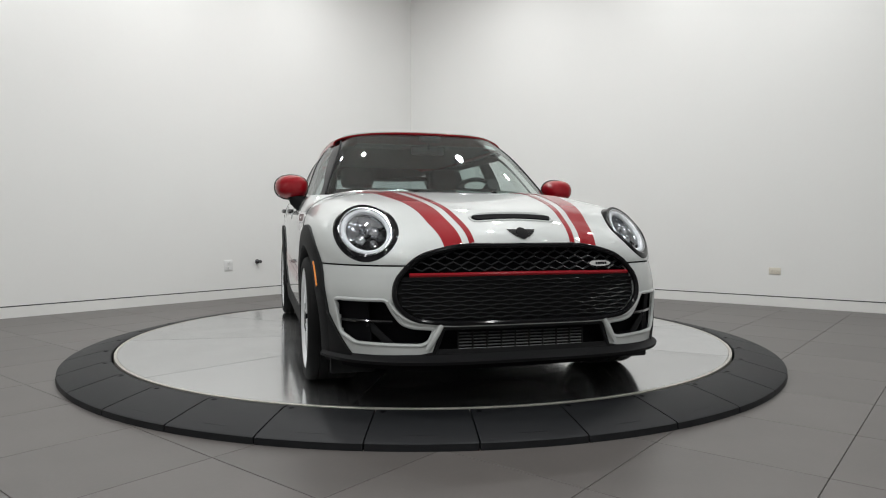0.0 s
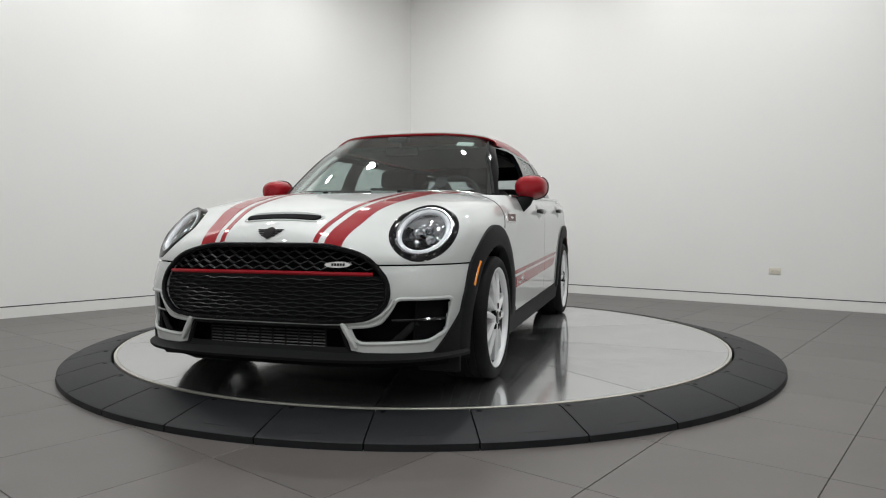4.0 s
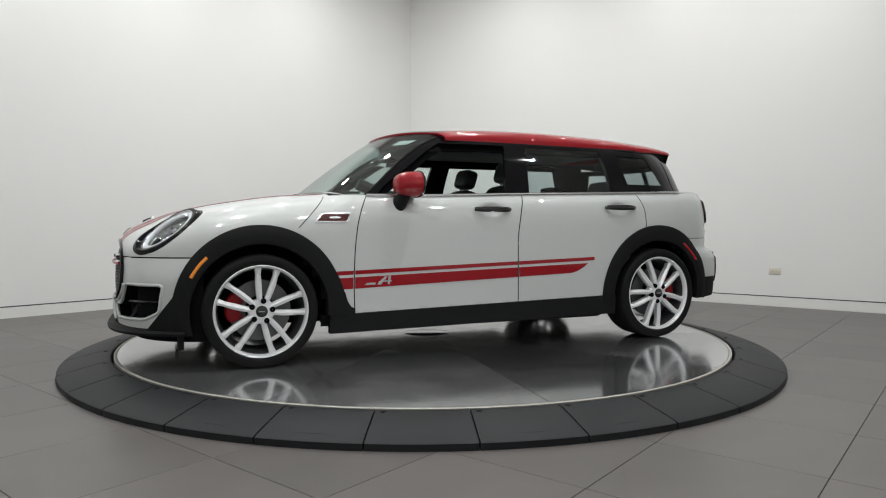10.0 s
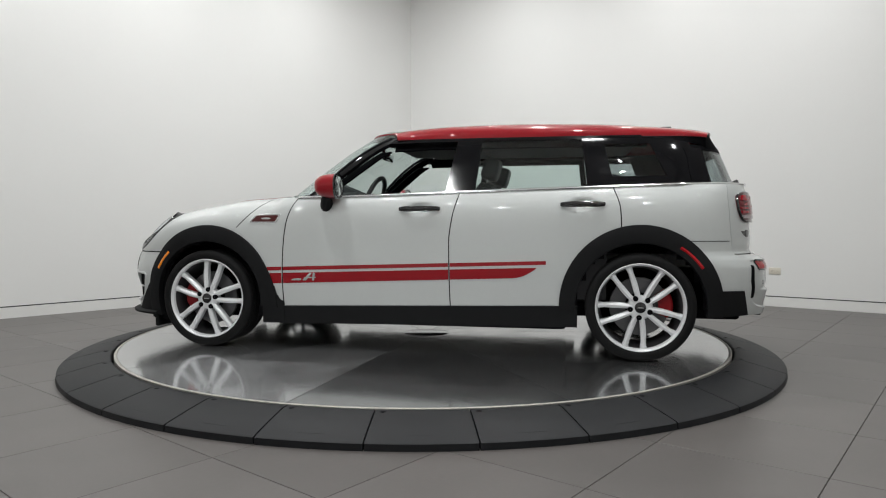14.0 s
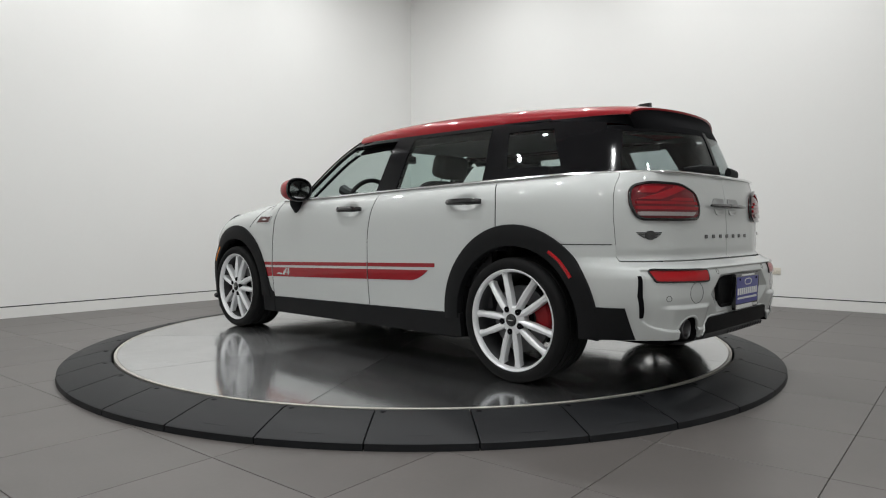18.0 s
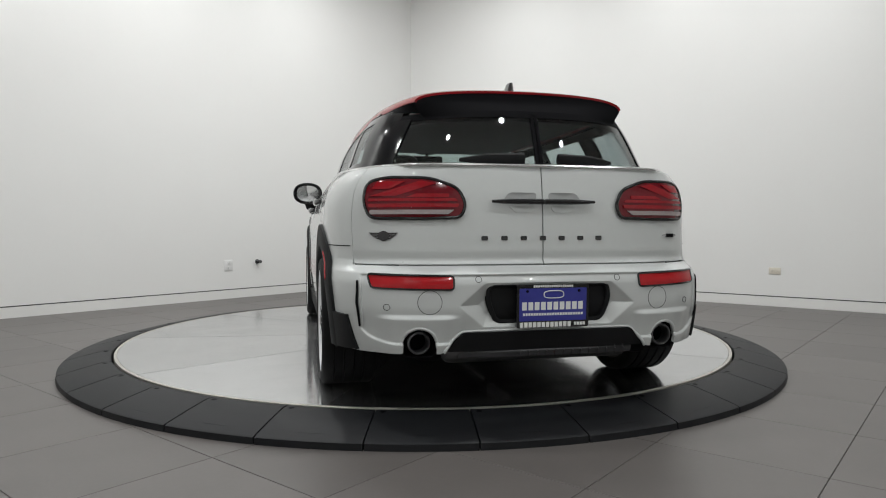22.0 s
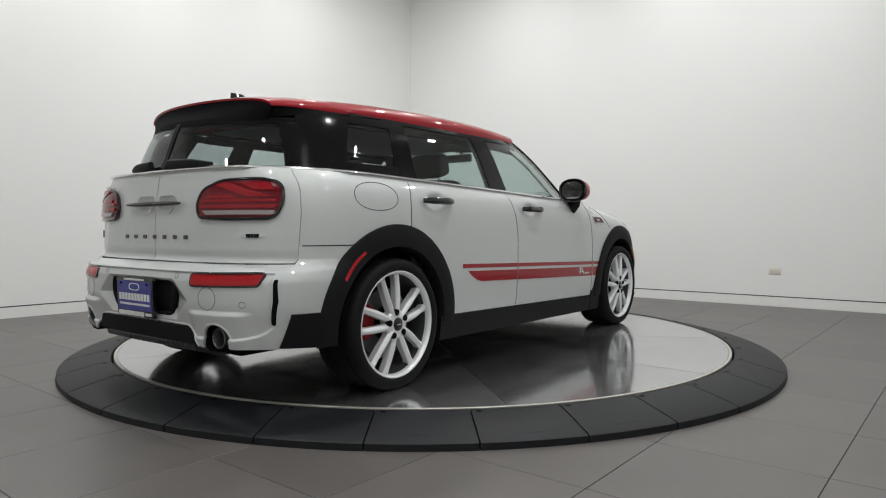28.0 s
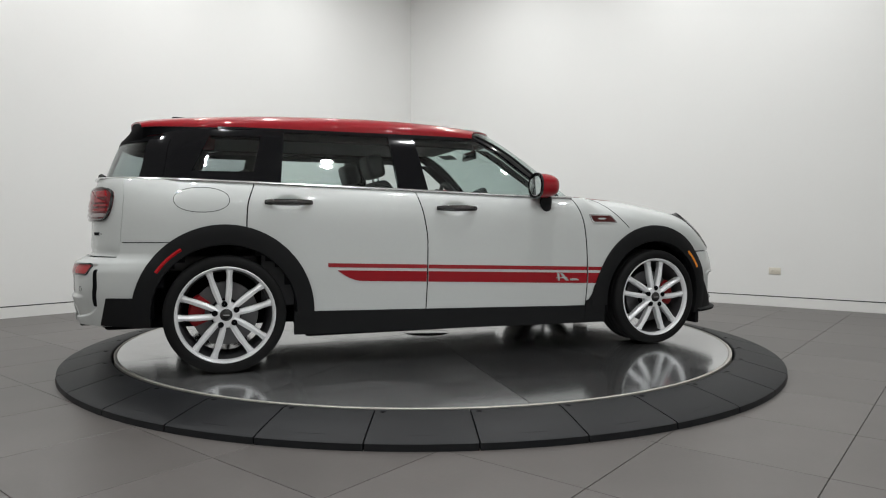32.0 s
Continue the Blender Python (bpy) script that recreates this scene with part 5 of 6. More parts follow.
for sg in (1, -1):
    part("washer_jet", box(1.02, 1.05, sg * 0.235 - 0.012, sg * 0.235 + 0.012, float(hood_z(np.array(1.03), np.array(0.235))) - 0.006, float(hood_z(np.array(1.03), np.array(0.235))) + 0.010, 0.004), CLAD, car)
    wy = np.linspace(0.62, 0.02, 14) if sg > 0 else np.linspace(0.02, -0.56, 14)
    part("wiper", tube(np.stack([0.955 - 0.30 * (wy / 0.7) ** 2, wy, 0.972 + 0.0 * wy + 0.016 * np.linspace(0, 1, 14)], 1), 0.008, 6), CLAD, car, "black windscreen wiper")

# ---- the car: flanks ----
upper_t, upper_b = line(0.925, 0.513, -0.81, 0.567), line(0.925, 0.490, -0.81, 0.545)
lower_t = line(0.925, 0.474, -0.755, 0.527)
lower_b = lambda x: line(0.925, 0.409, -0.665, 0.466)(x) + 0.062 * np.clip((-0.61 - np.asarray(x, float)) / 0.15, 0, 1) ** 2
for side in (1, -1):
    fd, rd = (front_doors[0], rear_doors[0]) if side > 0 else (front_doors[1], rear_doors[1])
    ST = [("side_stripe", const(0.925), lambda z: seam_a(z) + 0.005, car), ("side_stripe", lambda z: seam_a(z) - 0.005, lambda z: seam_b(z) + 0.005, fd)]
    for nm, xl, xr, owner in ST:
        for zb_, zt_ in ((upper_b, upper_t), (lower_b, lower_t)):
            g = side_panel(xl, xr, zb_, zt_, 24, 4, None, 0.0022, 0.002)
            part(nm, g if side > 0 else flip(g), REDVINYL, owner, "red vinyl side stripe")
    for zb_, zt_, xe in ((upper_b, upper_t, -0.805), (lower_b, lower_t, -0.752)):
        g = side_panel(lambda z: seam_b(z) - 0.005, const(xe), zb_, zt_, 30, 4, None, 0.0022, 0.002)
        part("side_stripe", g if side > 0 else flip(g), REDVINYL, rd, "red vinyl side stripe")
    # small silver mark in the stripe, as plain bars
    for k, pts in enumerate(([(0.765, 0.432), (0.70, 0.432), (0.695, 0.444), (0.745, 0.444)], [(0.69, 0.432), (0.665, 0.432), (0.625, 0.478), (0.64, 0.482)], [(0.625, 0.432), (0.612, 0.432), (0.605, 0.482), (0.62, 0.482)], [(0.68, 0.446), (0.598, 0.449), (0.598, 0.456), (0.675, 0.453)])):
        g = slab(on_side, rounded(pts, 0.003, 2, 0.03), 0.001, 0.0045, 2)
        part("stripe_mark", g if side > 0 else flip(g), BADGE, fd, "small silver mark")
    # foot of the front arch trim, where it runs into the sill
    foot_o = rounded([(0.962, 0.160), (0.816, 0.162), (0.816, 0.302), (0.838, 0.308), (0.862, 0.345), (0.878, 0.400), (0.952, 0.400)], 0.006, 3, 0.02)
    g = slab(on_side, foot_o, -0.03, 0.0085, 3)
    part("arch_foot", g if side > 0 else flip(g), CLAD, car, "matt black foot of the wheel-arch trim")
    sc_o = rounded([(1.045, 0.790), (1.005, 0.843), (0.832, 0.846), (0.858, 0.790)], 0.012, 4, 0.03)
    g = slab(on_side, sc_o, -0.01, 0.007, 3)
    sb = part("side_scuttle", g if side > 0 else flip(g), BADGE, car, "silver-framed dark red wing badge")
    g = slab(on_side, (sc_o - sc_o.mean(0)) * (0.88, 0.72) + sc_o.mean(0), 0.004, 0.0085, 3)
    part("badge_inlay", g if side > 0 else flip(g), MAROON, sb)
    g = slab(on_side, superoval(0.93, 0.817, 0.032, 0.006, 2, 24), 0.006, 0.0098, 2)
    part("scuttle_mark", g if side > 0 else flip(g), BADGE, sb)
    # door handles
    for x0, z0, owner in ((-0.055, 0.868, fd), (-1.012, 0.890, rd)):
        hx = np.linspace(x0 + 0.122, x0 - 0.122, 24)
        e = np.abs(hx - x0) / 0.122
        hp = np.stack([hx, flank(hx, z0) + 0.010 + 0.022 * (1 - e ** 4), np.full(24, z0) + 0.004], 1)
        g = tube(hp, 0.0185 - 0.006 * e ** 3, 10, False, 0.7)
        part("door_handle", g if side > 0 else flip(g), GLOSS, owner, "gloss black door handle")
    # reflectors on the arch trims
    for cx, a0, a1, mt, lb in ((AXLE, 28, 47, AMBER, "amber side reflector"), (-AXLE, 122, 146, REDREF, "red side reflector")):
        t = np.linspace(radians(a0), radians(a1), 12)
        x, z = cx + 0.402 * np.cos(t), HUB_Z + 0.402 * np.sin(t)
        g = tube(np.stack([x, flank(x, z) + 0.007, z], 1), 0.0115, 8, False, 1.0)
        part("side_reflector", g if side > 0 else flip(g), mt, car, lb)
    # mirror
    foot = tube([(0.545, 0.795, 0.893), (0.54, 0.838, 0.900), (0.53, 0.878, 0.928), (0.515, 0.896, 0.972)], [0.060, 0.053, 0.040, 0.037], 12, False, 0.8)
    mr = part("mirror_foot", foot if side > 0 else flip(foot), CLAD, car, "black door-mirror foot")
    u = np.linspace(0, np.pi, 26)[:, None]
    v = np.linspace(0, 2 * np.pi, 40)[None, :]
    pw = lambda a, n: np.sign(a) * np.abs(a) ** n
    cap = np.stack([0.455 + 0.135 * np.maximum(np.cos(u / 2), 0) ** 0.8 + 0 * v, 0.898 + 0.100 * np.sin(u / 2) ** 0.62 * pw(np.cos(v), 0.85), 1.012 + 0.074 * np.sin(u / 2) ** 0.62 * pw(np.sin(v), 0.85)], -1)
    cap[..., 0] -= 0.10 * np.clip(cap[..., 1] - 0.898, 0, 1) * 1.2
    g = sheet(cap, 0.006, None, (0.48, 0.898, 1.01))
    part("mirror_cap", g if side > 0 else flip(g), RED, mr, "red door-mirror cap")
    ring_o = cap[-1, :-1]
    g = tube(ring_o - np.array([0.004, 0, 0]), 0.006, 8, True, 1.0, (1, 0, 0.01))
    part("mirror_housing", g if side > 0 else flip(g), GLOSS, mr)
    cc = ring_o.mean(0)
    pts = [cc + s * (ring_o - cc) - np.array([d_, 0, 0]) for s, d_ in ((0.98, 0.006), (0.84, 0.002), (0.01, 0.0))]
    nn = len(ring_o)
    g = (np.concatenate(pts), [(i * nn + j, i * nn + (j + 1) % nn, (i + 1) * nn + (j + 1) % nn, (i + 1) * nn + j) for i in (0, 1) for j in range(nn)])
    part("mirror_back", g if side > 0 else flip(g), GLOSS, mr)
    g = (np.concatenate([cc + s * (ring_o - cc) - np.array([0.009, 0, 0]) for s in (0.80, 0.01)]), [(j, (j + 1) % nn, nn + (j + 1) % nn, nn + j) for j in range(nn)])
    part("mirror_glass", g if side > 0 else flip(g), CHROME, mr, "silvered mirror glass")
fl = superoval(-1.447, 0.903, 0.135, 0.064, 2.2, 60)
part("fuel_flap_seam", flip(tube(on_side(fl[:, 0], fl[:, 1], -0.0004), 0.0018, 5, True)), DARK, car, "thin round seam of the fuel flap")

# ---- the car: tail ----
REFL = rounded([(0.724, 0.577), (0.398, 0.570), (0.400, 0.517), (0.712, 0.523)], 0.014, 4, 0.03)
TAIL = rounded([(0.730, 0.870), (0.714, 0.948), (0.64, 0.966), (0.47, 0.961), (0.360, 0.922), (0.330, 0.856), (0.350, 0.803), (0.50, 0.797), (0.708, 0.799)], 0.035, 6, 0.025)
for side in (1, -1):
    td = tail_doors[0] if side > 0 else tail_doors[1]
    f = (lambda g: g) if side > 0 else flip
    tl = part("tail_lamp", f(slab(on_rear, TAIL, -0.012, 0.012, 6, None, 0.008)), TAILDARK, td, "red tail lamp with dark chrome rim")
    part("tail_lamp_rim", f(tube(on_rear(TAIL[:, 0], TAIL[:, 1], 0.010), 0.0075, 8, True, 1.0, (1, 0, 0.02))), GLOSS, tl)
    for pts, mt in (([(0.708, 0.815), (0.405, 0.815), (0.38, 0.833), (0.708, 0.833)], TAILCLEAR), ([(0.713, 0.843), (0.365, 0.843), (0.36, 0.858), (0.713, 0.858)], TAILRED),
                    ([(0.713, 0.868), (0.365, 0.868), (0.375, 0.880), (0.713, 0.880)], TAILRED), ([(0.71, 0.889), (0.61, 0.889), (0.45, 0.940), (0.51, 0.951)], TAILRED),
                    ([(0.57, 0.884), (0.40, 0.884), (0.40, 0.898), (0.53, 0.898)], TAILRED), ([(0.70, 0.918), (0.63, 0.918), (0.57, 0.949), (0.675, 0.949)], TAILRED)):
        part("lamp_band", f(slab(on_rear, rounded(pts, 0.004, 3, 0.03), 0.010, 0.0215, 3)), mt, tl)
    part("rear_reflector", f(slab(on_bumper, REFL, -0.006, 0.006, 4)), REDREF, rbumper, "red bumper reflector")
    part("reflector_rim", f(tube(on_bumper(REFL[:, 0], REFL[:, 1], 0.003), 0.005, 6, True, 1.0, (1, 0, 0.02))), GLOSS, rbumper)
    vent = rounded([(0.766, 0.550), (0.760, 0.550), (0.761, 0.46), (0.749, 0.368), (0.756, 0.362), (0.770, 0.46)], 0.003, 3, 0.010)
    part("rear_vent", f(slab(on_bumper, vent, -0.02, 0.009, 2)), DARK, rbumper, "black upright vent slot")
    for py, pz, r, th in ((0.298, 0.556, 0.012, 0.0012), (0.655, 0.447, 0.012, 0.0012), (0.492, 0.467, 0.047, 0.0012)):
        o = superoval(py, pz, r, r, 2, 32)
        part("sensor" if r < 0.02 else "tow_cover_seam", f(tube(on_bumper(o[:, 0], o[:, 1], 0.0), th, 5, True, 1.0, (1, 0, 0.02))), CLAD, rbumper)
    c = on_rear(np.array(0.53), np.array(0.303), 0.0)
    m = Matrix.Translation((float(c[0]) + 0.030, 0.53, 0.303)) @ Matrix.Rotation(math.pi / 2, 4, "Z")
    part("exhaust_tip", f(moved(lathe([(0.036, -0.10), (0.036, 0.02), (0.040, 0.026), (0.045, 0.024), (0.047, 0.015), (0.047, -0.10)], 36, True), m)), STEEL, car, "dark chrome exhaust tip")
    part("exhaust_inside", f(moved(lathe([(0.037, -0.02), (0.034, -0.06), (0.001, -0.06)], 28), m)), DARK, car)
    q = np.linspace(0, 2 * np.pi, 33)
    mouth = on_bumper(0.53 + 0.070 * np.cos(q), np.maximum(0.297 + 0.070 * np.sin(q), 0.250), -0.010)
    # Dark backing added in place of the shade round the exhaust tip.
    cave = np.stack([mouth, mouth + np.array([0.05, 0, 0]), (mouth - c) * 0.7 + c + np.array([0.12, 0, 0]), (mouth - c) * 0.02 + c + np.array([0.12, 0, 0])], 1)
    qa = np.linspace(-0.12, np.pi + 0.12, 40)
    part("exhaust_rim", f(tube(on_bumper(0.53 + 0.069 * np.cos(qa), 0.297 + 0.069 * np.sin(qa), -0.005), 0.0075, 10)), WHITE, rbumper)
    part("exhaust_cave", f(sheet(cave, 0.003)), DARK, rbumper)
    # recess panels, the upper one's shade put into its grey, and the wipers
    part("handle_recess", f(slab(on_rear, rounded([(0.175, 0.870), (0.028, 0.870), (0.028, 0.906), (0.145, 0.906)], 0.012, 4, 0.02), -0.01, 0.004, 3, None, -0.004)), RECESS, td)
    part("handle_recess", f(slab(on_rear, rounded([(0.150, 0.852), (0.035, 0.852), (0.045, 0.826), (0.12, 0.822)], 0.012, 4, 0.02), -0.01, 0.004, 3, None, -0.004)), WHITE, td)
    hy = np.linspace(0.003, 0.225, 14)
    part("tail_handle", f(tube(on_rear(hy, np.full(14, 0.868), 0.022), 0.0115 - 0.006 * (hy / 0.225) ** 4, 8)), GLOSS, td, "gloss black tail-door handle")
    wy = np.linspace(0.075, 0.34, 14)
    wp = cab(s_of_y(wy, np.full(14, 1.045), True), np.full(14, 1.045) - 0.012 * (wy - 0.07)) - np.array([0.022, 0, 0])
    part("tail_wiper", f(tube(wp, np.concatenate([np.linspace(0.026, 0.024, 9), np.linspace(0.019, 0.007, 5)]), 8, False, 0.6)), CLAD, td, "black tail-glass wiper")
emblem(on_rear, 0.655, 0.727, 0.80, tail_doors[0])
# Model lettering as plain dark bars
for k in range(7):
    y = 0.252 - 0.0835 * k
    o = rounded([(y + 0.0135, 0.709), (y + 0.0135, 0.727), (y - 0.0135, 0.727), (y - 0.0135, 0.709)], 0.003, 2, 0.02)
    owner = tail_doors[0] if y > 0 else tail_doors[1]
    part("letter_bar", slab(on_rear, o, 0.0, 0.004, 2), GLOSS, owner)
rb = part("rear_badge", slab(on_rear, superoval(-0.625, 0.727, 0.048, 0.008, 2, 28), 0.0, 0.005, 2), BADGE, tail_doors[1], "small silver oval badge")
part("badge_bars", join(*[slab(on_rear, rounded([(-0.602 - 0.0105 * k, 0.719), (-0.602 - 0.0105 * k, 0.735), (-0.610 - 0.0105 * k, 0.735), (-0.610 - 0.0105 * k, 0.719)], 0.001, 2), 0.0, 0.0075, 1) for k in range(5)]), DARK, rb)

# Plate recess, plate and diffuser
rim = np.array([0, 0.458]) + (PLATE_RIM - (0, 0.458)) * 1.04
part("plate_recess", slab(on_rear, rim, -0.07, -0.040, 4), CLAD, rbumper, "gloss black plate recess")
part("recess_edge", tube(on_rear(PLATE_RIM[:, 0], PLATE_RIM[:, 1], -0.030), 0.010, 8, True, 1.0, (1, 0, 0.02)), CLAD, rbumper)
flat = lambda y, z, off: np.stack(np.broadcast_arrays(-2.132 - off + (np.asarray(z) - 0.445) * -0.03, y, z), -1)
plate = part("plate", slab(flat, rounded([(0.150, 0.535), (-0.158, 0.535), (-0.158, 0.360), (0.150, 0.360)], 0.010, 4, 0.05), -0.012, 0.003, 2), GLOSS, rbumper, "blue dealer plate in a black frame")
part("plate_face", slab(flat, rounded([(0.139, 0.519), (-0.147, 0.519), (-0.147, 0.388), (0.139, 0.388)], 0.004, 3, 0.05), 0.0, 0.0045, 2), PLATEBLUE, plate)
for y0, y1, z0, z1 in ((0.128, -0.138, 0.432, 0.464), (0.124, -0.134, 0.410, 0.420), (0.136, -0.085, 0.363, 0.383), (-0.095, -0.145, 0.368, 0.380), (0.08, -0.09, 0.523, 0.531)):
    n = max(1, round((y0 - y1) / (0.7 * (z1 - z0) + 0.004)))
    for k in range(n):
        a = y0 + (y1 - y0) * k / n
        b = y0 + (y1 - y0) * (k + 0.74) / n
        part("plate_bar", slab(flat, np.array([(a, z1), (b, z1), (b, z0), (a, z0)]), 0.002, 0.0056, 1), PAPER, plate)
o = superoval(-0.006, 0.494, 0.042, 0.0145, 3.0, 40)
part("plate_mark", tube(flat(o[:, 0], o[:, 1], 0.005), 0.002, 5, True, 1.0, (1, 0, 0.02)), PAPER, plate)
for sg in (1, -1):
    part("plate_screw", moved(lathe([(0.001, 0.004), (0.005, 0.003), (0.006, 0.0)], 12), Matrix.Translation((-2.139, sg * 0.11 - 0.004, 0.508)) @ Matrix.Rotation(math.pi / 2, 4, "Z")), DARK, plate)
part("diffuser", slab(on_rear, rounded([(0.358, 0.345), (-0.365, 0.345), (-0.43, 0.268), (0.425, 0.268)], 0.015, 4, 0.03), -0.05, 0.004, 4), CLAD, rbumper, "black plastic lower diffuser")
for sg in (1, -1):
    part("diffuser_edge", tube(on_bumper(sg * np.array([0.435, 0.42, 0.40, 0.375, 0.358, 0.30, 0.15, 0.0]), np.array([0.266, 0.290, 0.315, 0.338, 0.347, 0.349, 0.350, 0.350]), -0.002), 0.0065, 8), WHITE, rbumper)
vy = np.linspace(0.37, -0.38, 40)
vane = np.stack([np.stack([-2.085 + 0.02 * (np.abs(vy) / 0.43) ** 2 + dx, vy, np.full(40, z)], 1) for dx, z in ((0.0, 0.276), (-0.008, 0.262), (0.0, 0.240), (0.03, 0.232))], 1)
silencer = part("silencer_shield", sheet(vane, 0.01, None, (-1.9, 0, 0.25)), BARREL, car, "ribbed steel shield under the diffuser")
for k in range(13):
    y = 0.12 - 0.038 * k
    part("shield_rib", tube([(-2.086, y, 0.272), (-2.094, y, 0.260), (-2.086, y, 0.242)], 0.004, 6), BARREL, silencer)

# ---- the car: inside ----
dash = part("dashboard", box(0.50, 0.90, -0.70, 0.70, 0.66, 0.955, 0.07, 4), TRIM, car, "dark dashboard")
part("instrument_hood", box(0.44, 0.60, 0.24, 0.50, 0.92, 0.995, 0.03, 3), TRIM, dash)
part("centre_display", box(0.475, 0.52, -0.12, 0.12, 0.80, 0.95, 0.03, 3), GLOSS, dash)
t = np.linspace(0, 2 * np.pi, 40, endpoint=False)
sw = Matrix.Translation((0.385, 0.365, 0.93)) @ Matrix.Rotation(radians(-22), 4, "Y")
wheel_rim = part("steering_wheel", moved(tube(np.stack([0 * t, 0.178 * np.cos(t), 0.178 * np.sin(t)], 1), 0.016, 8, True, 1.0, (1, 0, 0.01)), sw), SEAT, car, "black leather steering wheel")
part("steering_hub", moved(box(-0.02, 0.03, -0.07, 0.07, -0.06, 0.06, 0.025, 3), sw), TRIM, wheel_rim)
for a in (0, 180, 270):
    ca, sa = math.cos(radians(a)), math.sin(radians(a))
    part("steering_spoke", moved(tube([(0.005, 0.05 * ca, 0.05 * sa), (0, 0.175 * ca, 0.175 * sa)], 0.014, 6), sw), TRIM, wheel_rim)
part("steering_column", moved(tube([(0.03, 0, 0), (0.30, 0, 0)], 0.04, 8), sw), TRIM, wheel_rim)


def cushion(w, l, h):
    """A stuffed block with soft round edges."""
    u = np.linspace(-np.pi / 2, np.pi / 2, 17)[:, None]
    v = np.linspace(0, 2 * np.pi, 33)[None, :]
    pw = lambda a, e: np.sign(a) * np.abs(a) ** e
    P = np.stack([l / 2 * pw(np.cos(u), 0.45) * pw(np.cos(v), 0.45), w / 2 * pw(np.cos(u), 0.45) * pw(np.sin(v), 0.45), h / 2 * pw(np.sin(u), 0.45) + 0 * v], -1)
    return sheet(P)


def car_seat(x, y, w, lean, top):
    s = part("seat", moved(cushion(w, 0.50, 0.16), Matrix.Translation((x, y, 0.50)) @ Matrix.Rotation(radians(-6), 4, "Y")), SEAT, car, "black leather car seat")
    back = Matrix.Translation((x - 0.25, y, 0.53)) @ Matrix.Rotation(radians(-lean), 4, "Y")
    part("seat_back", moved(cushion(w, 0.14, top), back @ Matrix.Translation((0, 0, top / 2 - 0.02))), SEAT, s)
    return s, back


for y in (0.355, -0.355):
    s, back = car_seat(-0.02, y, 0.50, 16, 0.56)
    part("headrest", moved(cushion(0.25, 0.11, 0.15), back @ Matrix.Translation((0.015, 0, 0.632))), SEAT, s)
    for dy in (-0.06, 0.06):
        part("headrest_post", moved(tube([(0.01, dy, 0.5), (0.015, dy, 0.62)], 0.007, 6), back), CHROME, s)
    s, back = car_seat(-0.82, y * 1.02, 0.60, 18, 0.47)
    part("headrest", moved(cushion(0.24, 0.10, 0.10), back @ Matrix.Translation((0.015, 0, 0.535))), SEAT, s)
    part("headrest_post", moved(tube([(0.01, 0, 0.42), (0.015, 0, 0.53)], 0.01, 6), back), CHROME, s)
part("centre_console", box(-0.35, 0.52, -0.10, 0.10, 0.32, 0.60, 0.04, 3), TRIM, car)
part("interior_mirror", join(box(0.365, 0.39, -0.115, 0.115, 1.245, 1.305, 0.012, 3), tube([(0.39, 0, 1.28), (0.42, 0, 1.335)], 0.012, 6)), GLOSS, car, "interior mirror")
part("camera_pod", box(0.41, 0.47, -0.07, 0.07, 1.325, 1.362, 0.012, 3), TRIM, car)
part("boot_floor", box(-1.90, -1.15, -0.55, 0.55, 0.52, 0.60, 0.02), LINER, car)
pair("door_card", side_panel(const(0.74), const(-1.15), const(0.34), lambda x: belt_z(x) - 0.02, 30, 10, None, -0.07, 0.04), TRIM, car)
pair("boot_trim", side_panel(const(-1.16), const(-1.86), const(0.70), lambda x: belt_z(x) - 0.02, 20, 8, None, -0.07, 0.02), TRIM, car)

# ---- floor tiles ----
floor = new("floor", mesh_of("floor", *box(-9.5, 10.5, -11, 6.5, -0.2, -0.004), GROUT))
tagged(floor, "grey large-format stone tiles with thin dark joints", "floor", kind="structure")
PITCH, ANG = 0.598, radians(49.55)
d1, d2 = Vector((math.cos(ANG), math.sin(ANG), 0)), Vector((-math.sin(ANG), math.cos(ANG), 0))


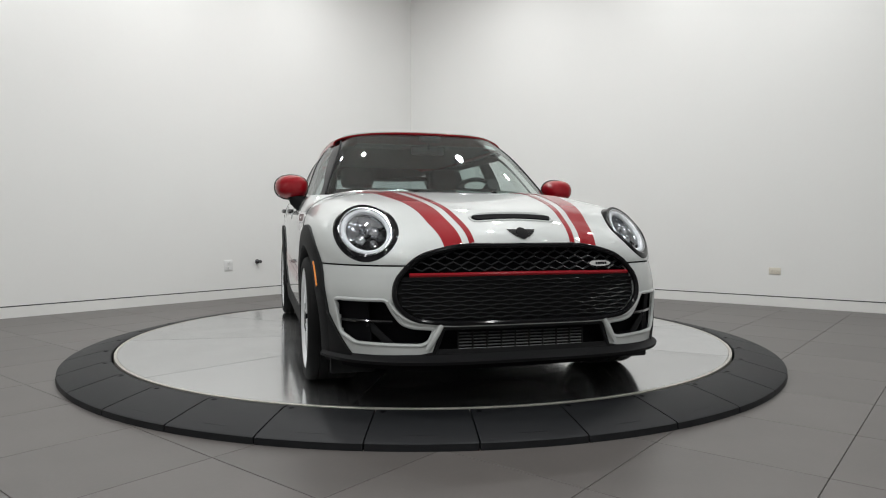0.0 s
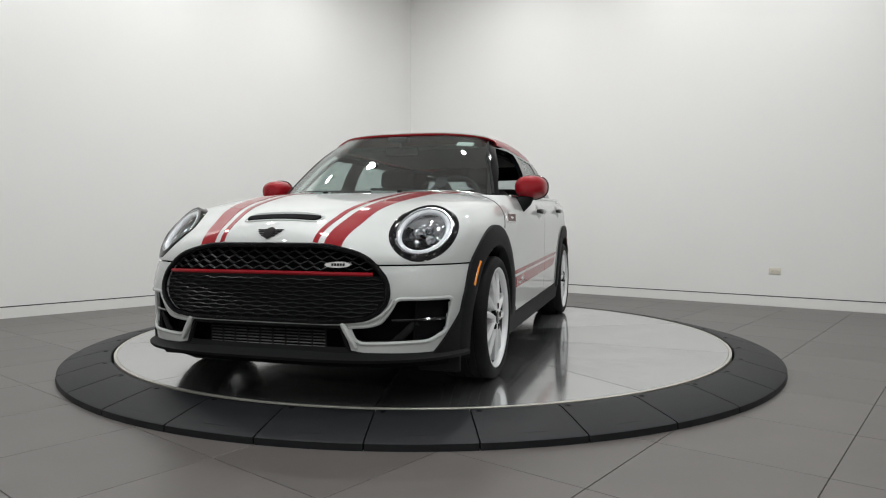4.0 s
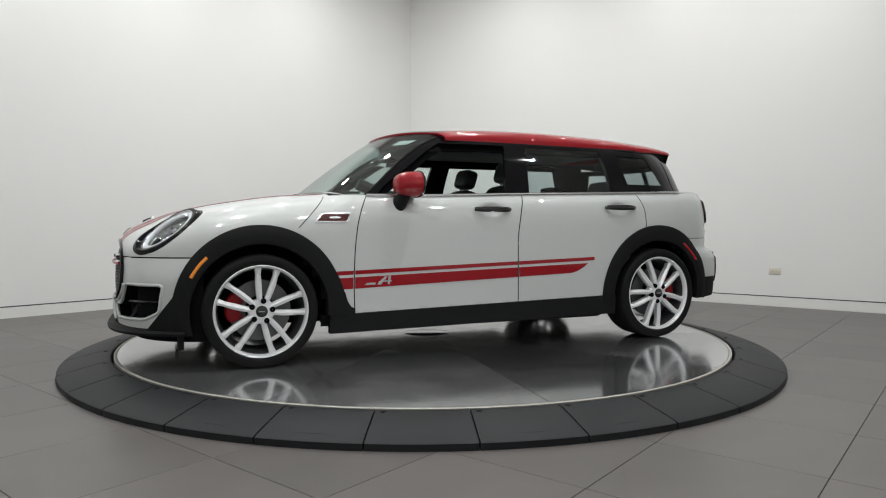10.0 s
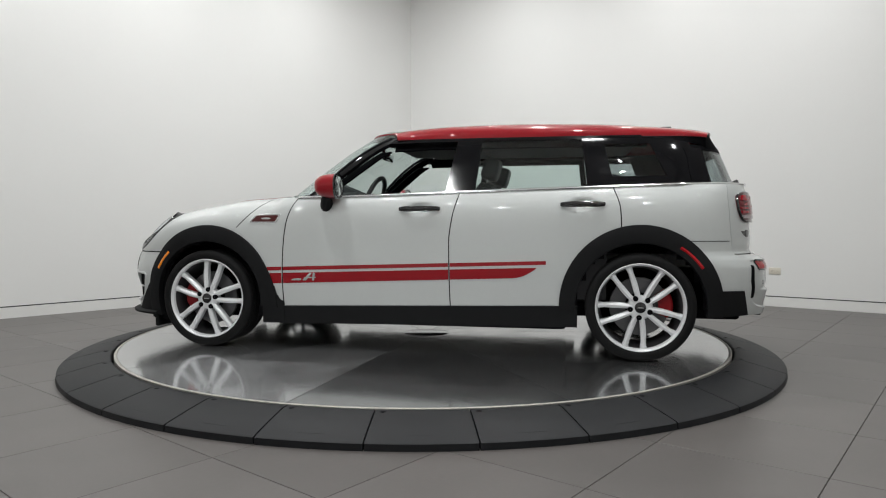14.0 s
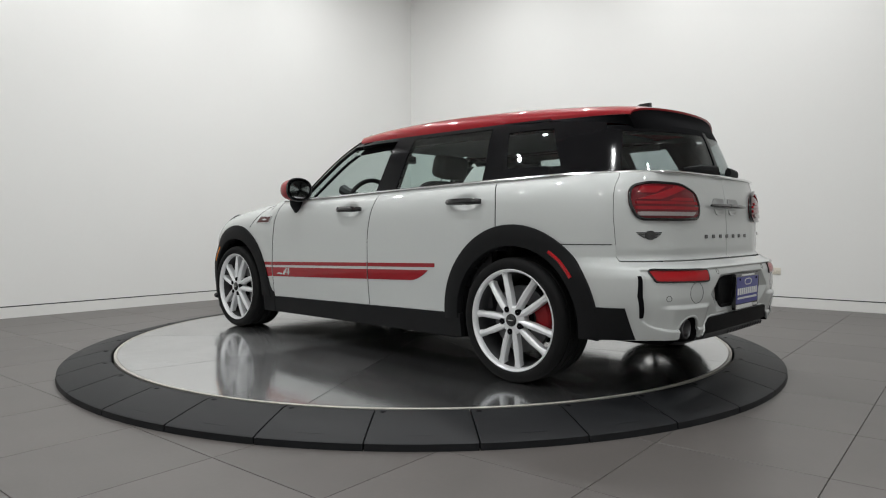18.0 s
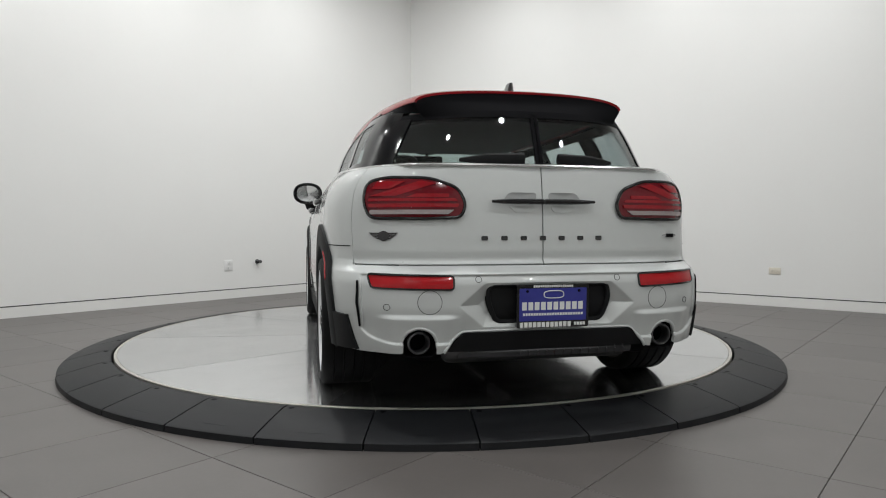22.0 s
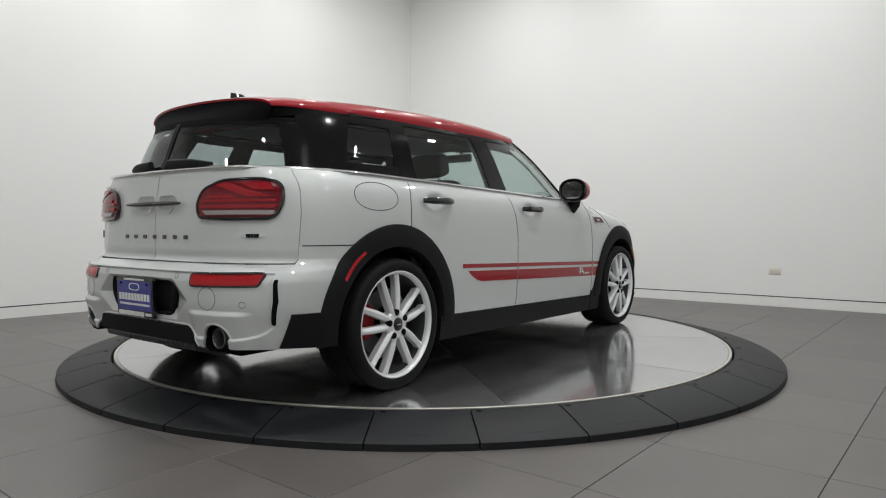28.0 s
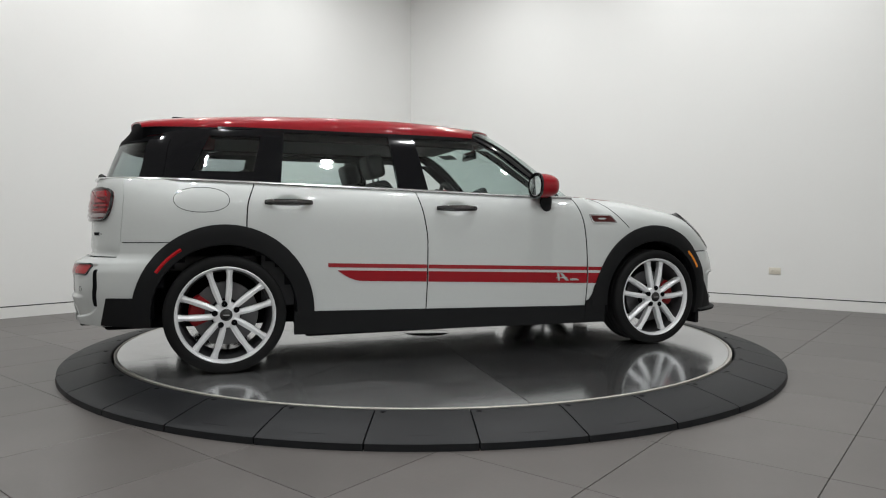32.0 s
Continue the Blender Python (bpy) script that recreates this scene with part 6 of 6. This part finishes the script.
def tile_block(w):
    e, c = w / 2, 0.0012
    V = [(sx * e, sy * e, -0.004) for sx, sy in ((-1, -1), (1, -1), (1, 1), (-1, 1))]
    V += [(sx * e, sy * e, -c) for sx, sy in ((-1, -1), (1, -1), (1, 1), (-1, 1))]
    V += [(sx * (e - c), sy * (e - c), 0.0) for sx, sy in ((-1, -1), (1, -1), (1, 1), (-1, 1))]
    F = [(8, 9, 10, 11)] + [(i + k, (i + 1) % 4 + k, (i + 1) % 4 + k + 4, i + k + 4) for k in (0, 4) for i in range(4)]
    return V, F


tile_mesh = mesh_of("floor_tile", *tile_block(PITCH - 0.003), TILE, False, 25)
tile_mesh.polygons.foreach_set("use_smooth", [False] * len(tile_mesh.polygons))
spots = []
for i in range(-18, 19):
    for j in range(-18, 19):
        # joints run at these offsets along the two directions
        a = -2.1365 + PITCH * (i + 0.5)
        b = -1.7152 + PITCH * (j + 0.5)
        p = d2 * a + d1 * b
        if p.length > 1.75 and (p - CORNER).dot(LEFT_DIR.cross(Vector((0, 0, 1)))) > -9 and abs(p.x) < 9 and -10.5 < p.y < 6:
            spots.append(p)
spots.sort(key=lambda p: (p - Vector((0, -0.8, 0))).length)
for p in spots[:300]:
    o = new("floor_tile", tile_mesh)
    o.parent = floor
    o.location = p
    o.rotation_euler = (0, 0, ANG)
V, F = [], []
for p in spots[300:]:
    tv, tf = tile_block(PITCH - 0.003)
    n = len(V)
    V += [tuple(p + d1 * v[0] + d2 * v[1] + Vector((0, 0, v[2]))) for v in tv]
    F += [tuple(q + n for q in f) for f in tf]
rest = new("floor_tiles", mesh_of("floor_tiles", V, F, TILE, False, 25))
rest.data.polygons.foreach_set("use_smooth", [False] * len(rest.data.polygons))
rest.parent = floor
tagged(rest, kind="stuff")

# ---- what turns ----
OFF = Vector((-0.074, -0.070, 0))
# Heading nudges in degrees, fitted so features line up in the camera's view.
VIEW_FIT = (0.15, 0.45, 0.25, -0.15, -0.12, -0.1, -0.08, -0.05, 0.05, -0.15, -0.4, -0.2, 0.1, 0.0, -0.25, -0.35, -0.1)
TURN = [(2 * k, -75.85 - 16.5968 * k + d) for k, d in enumerate(VIEW_FIT)]


def motions():
    walk(turntable, [(t, pose(0, 0, DISC, 0, 0, a)) for t, a in TURN])
    walk(car, [(t, pose(0, 0, DISC, 0, 0, a) @ Matrix.Translation(OFF)) for t, a in TURN])


motions()
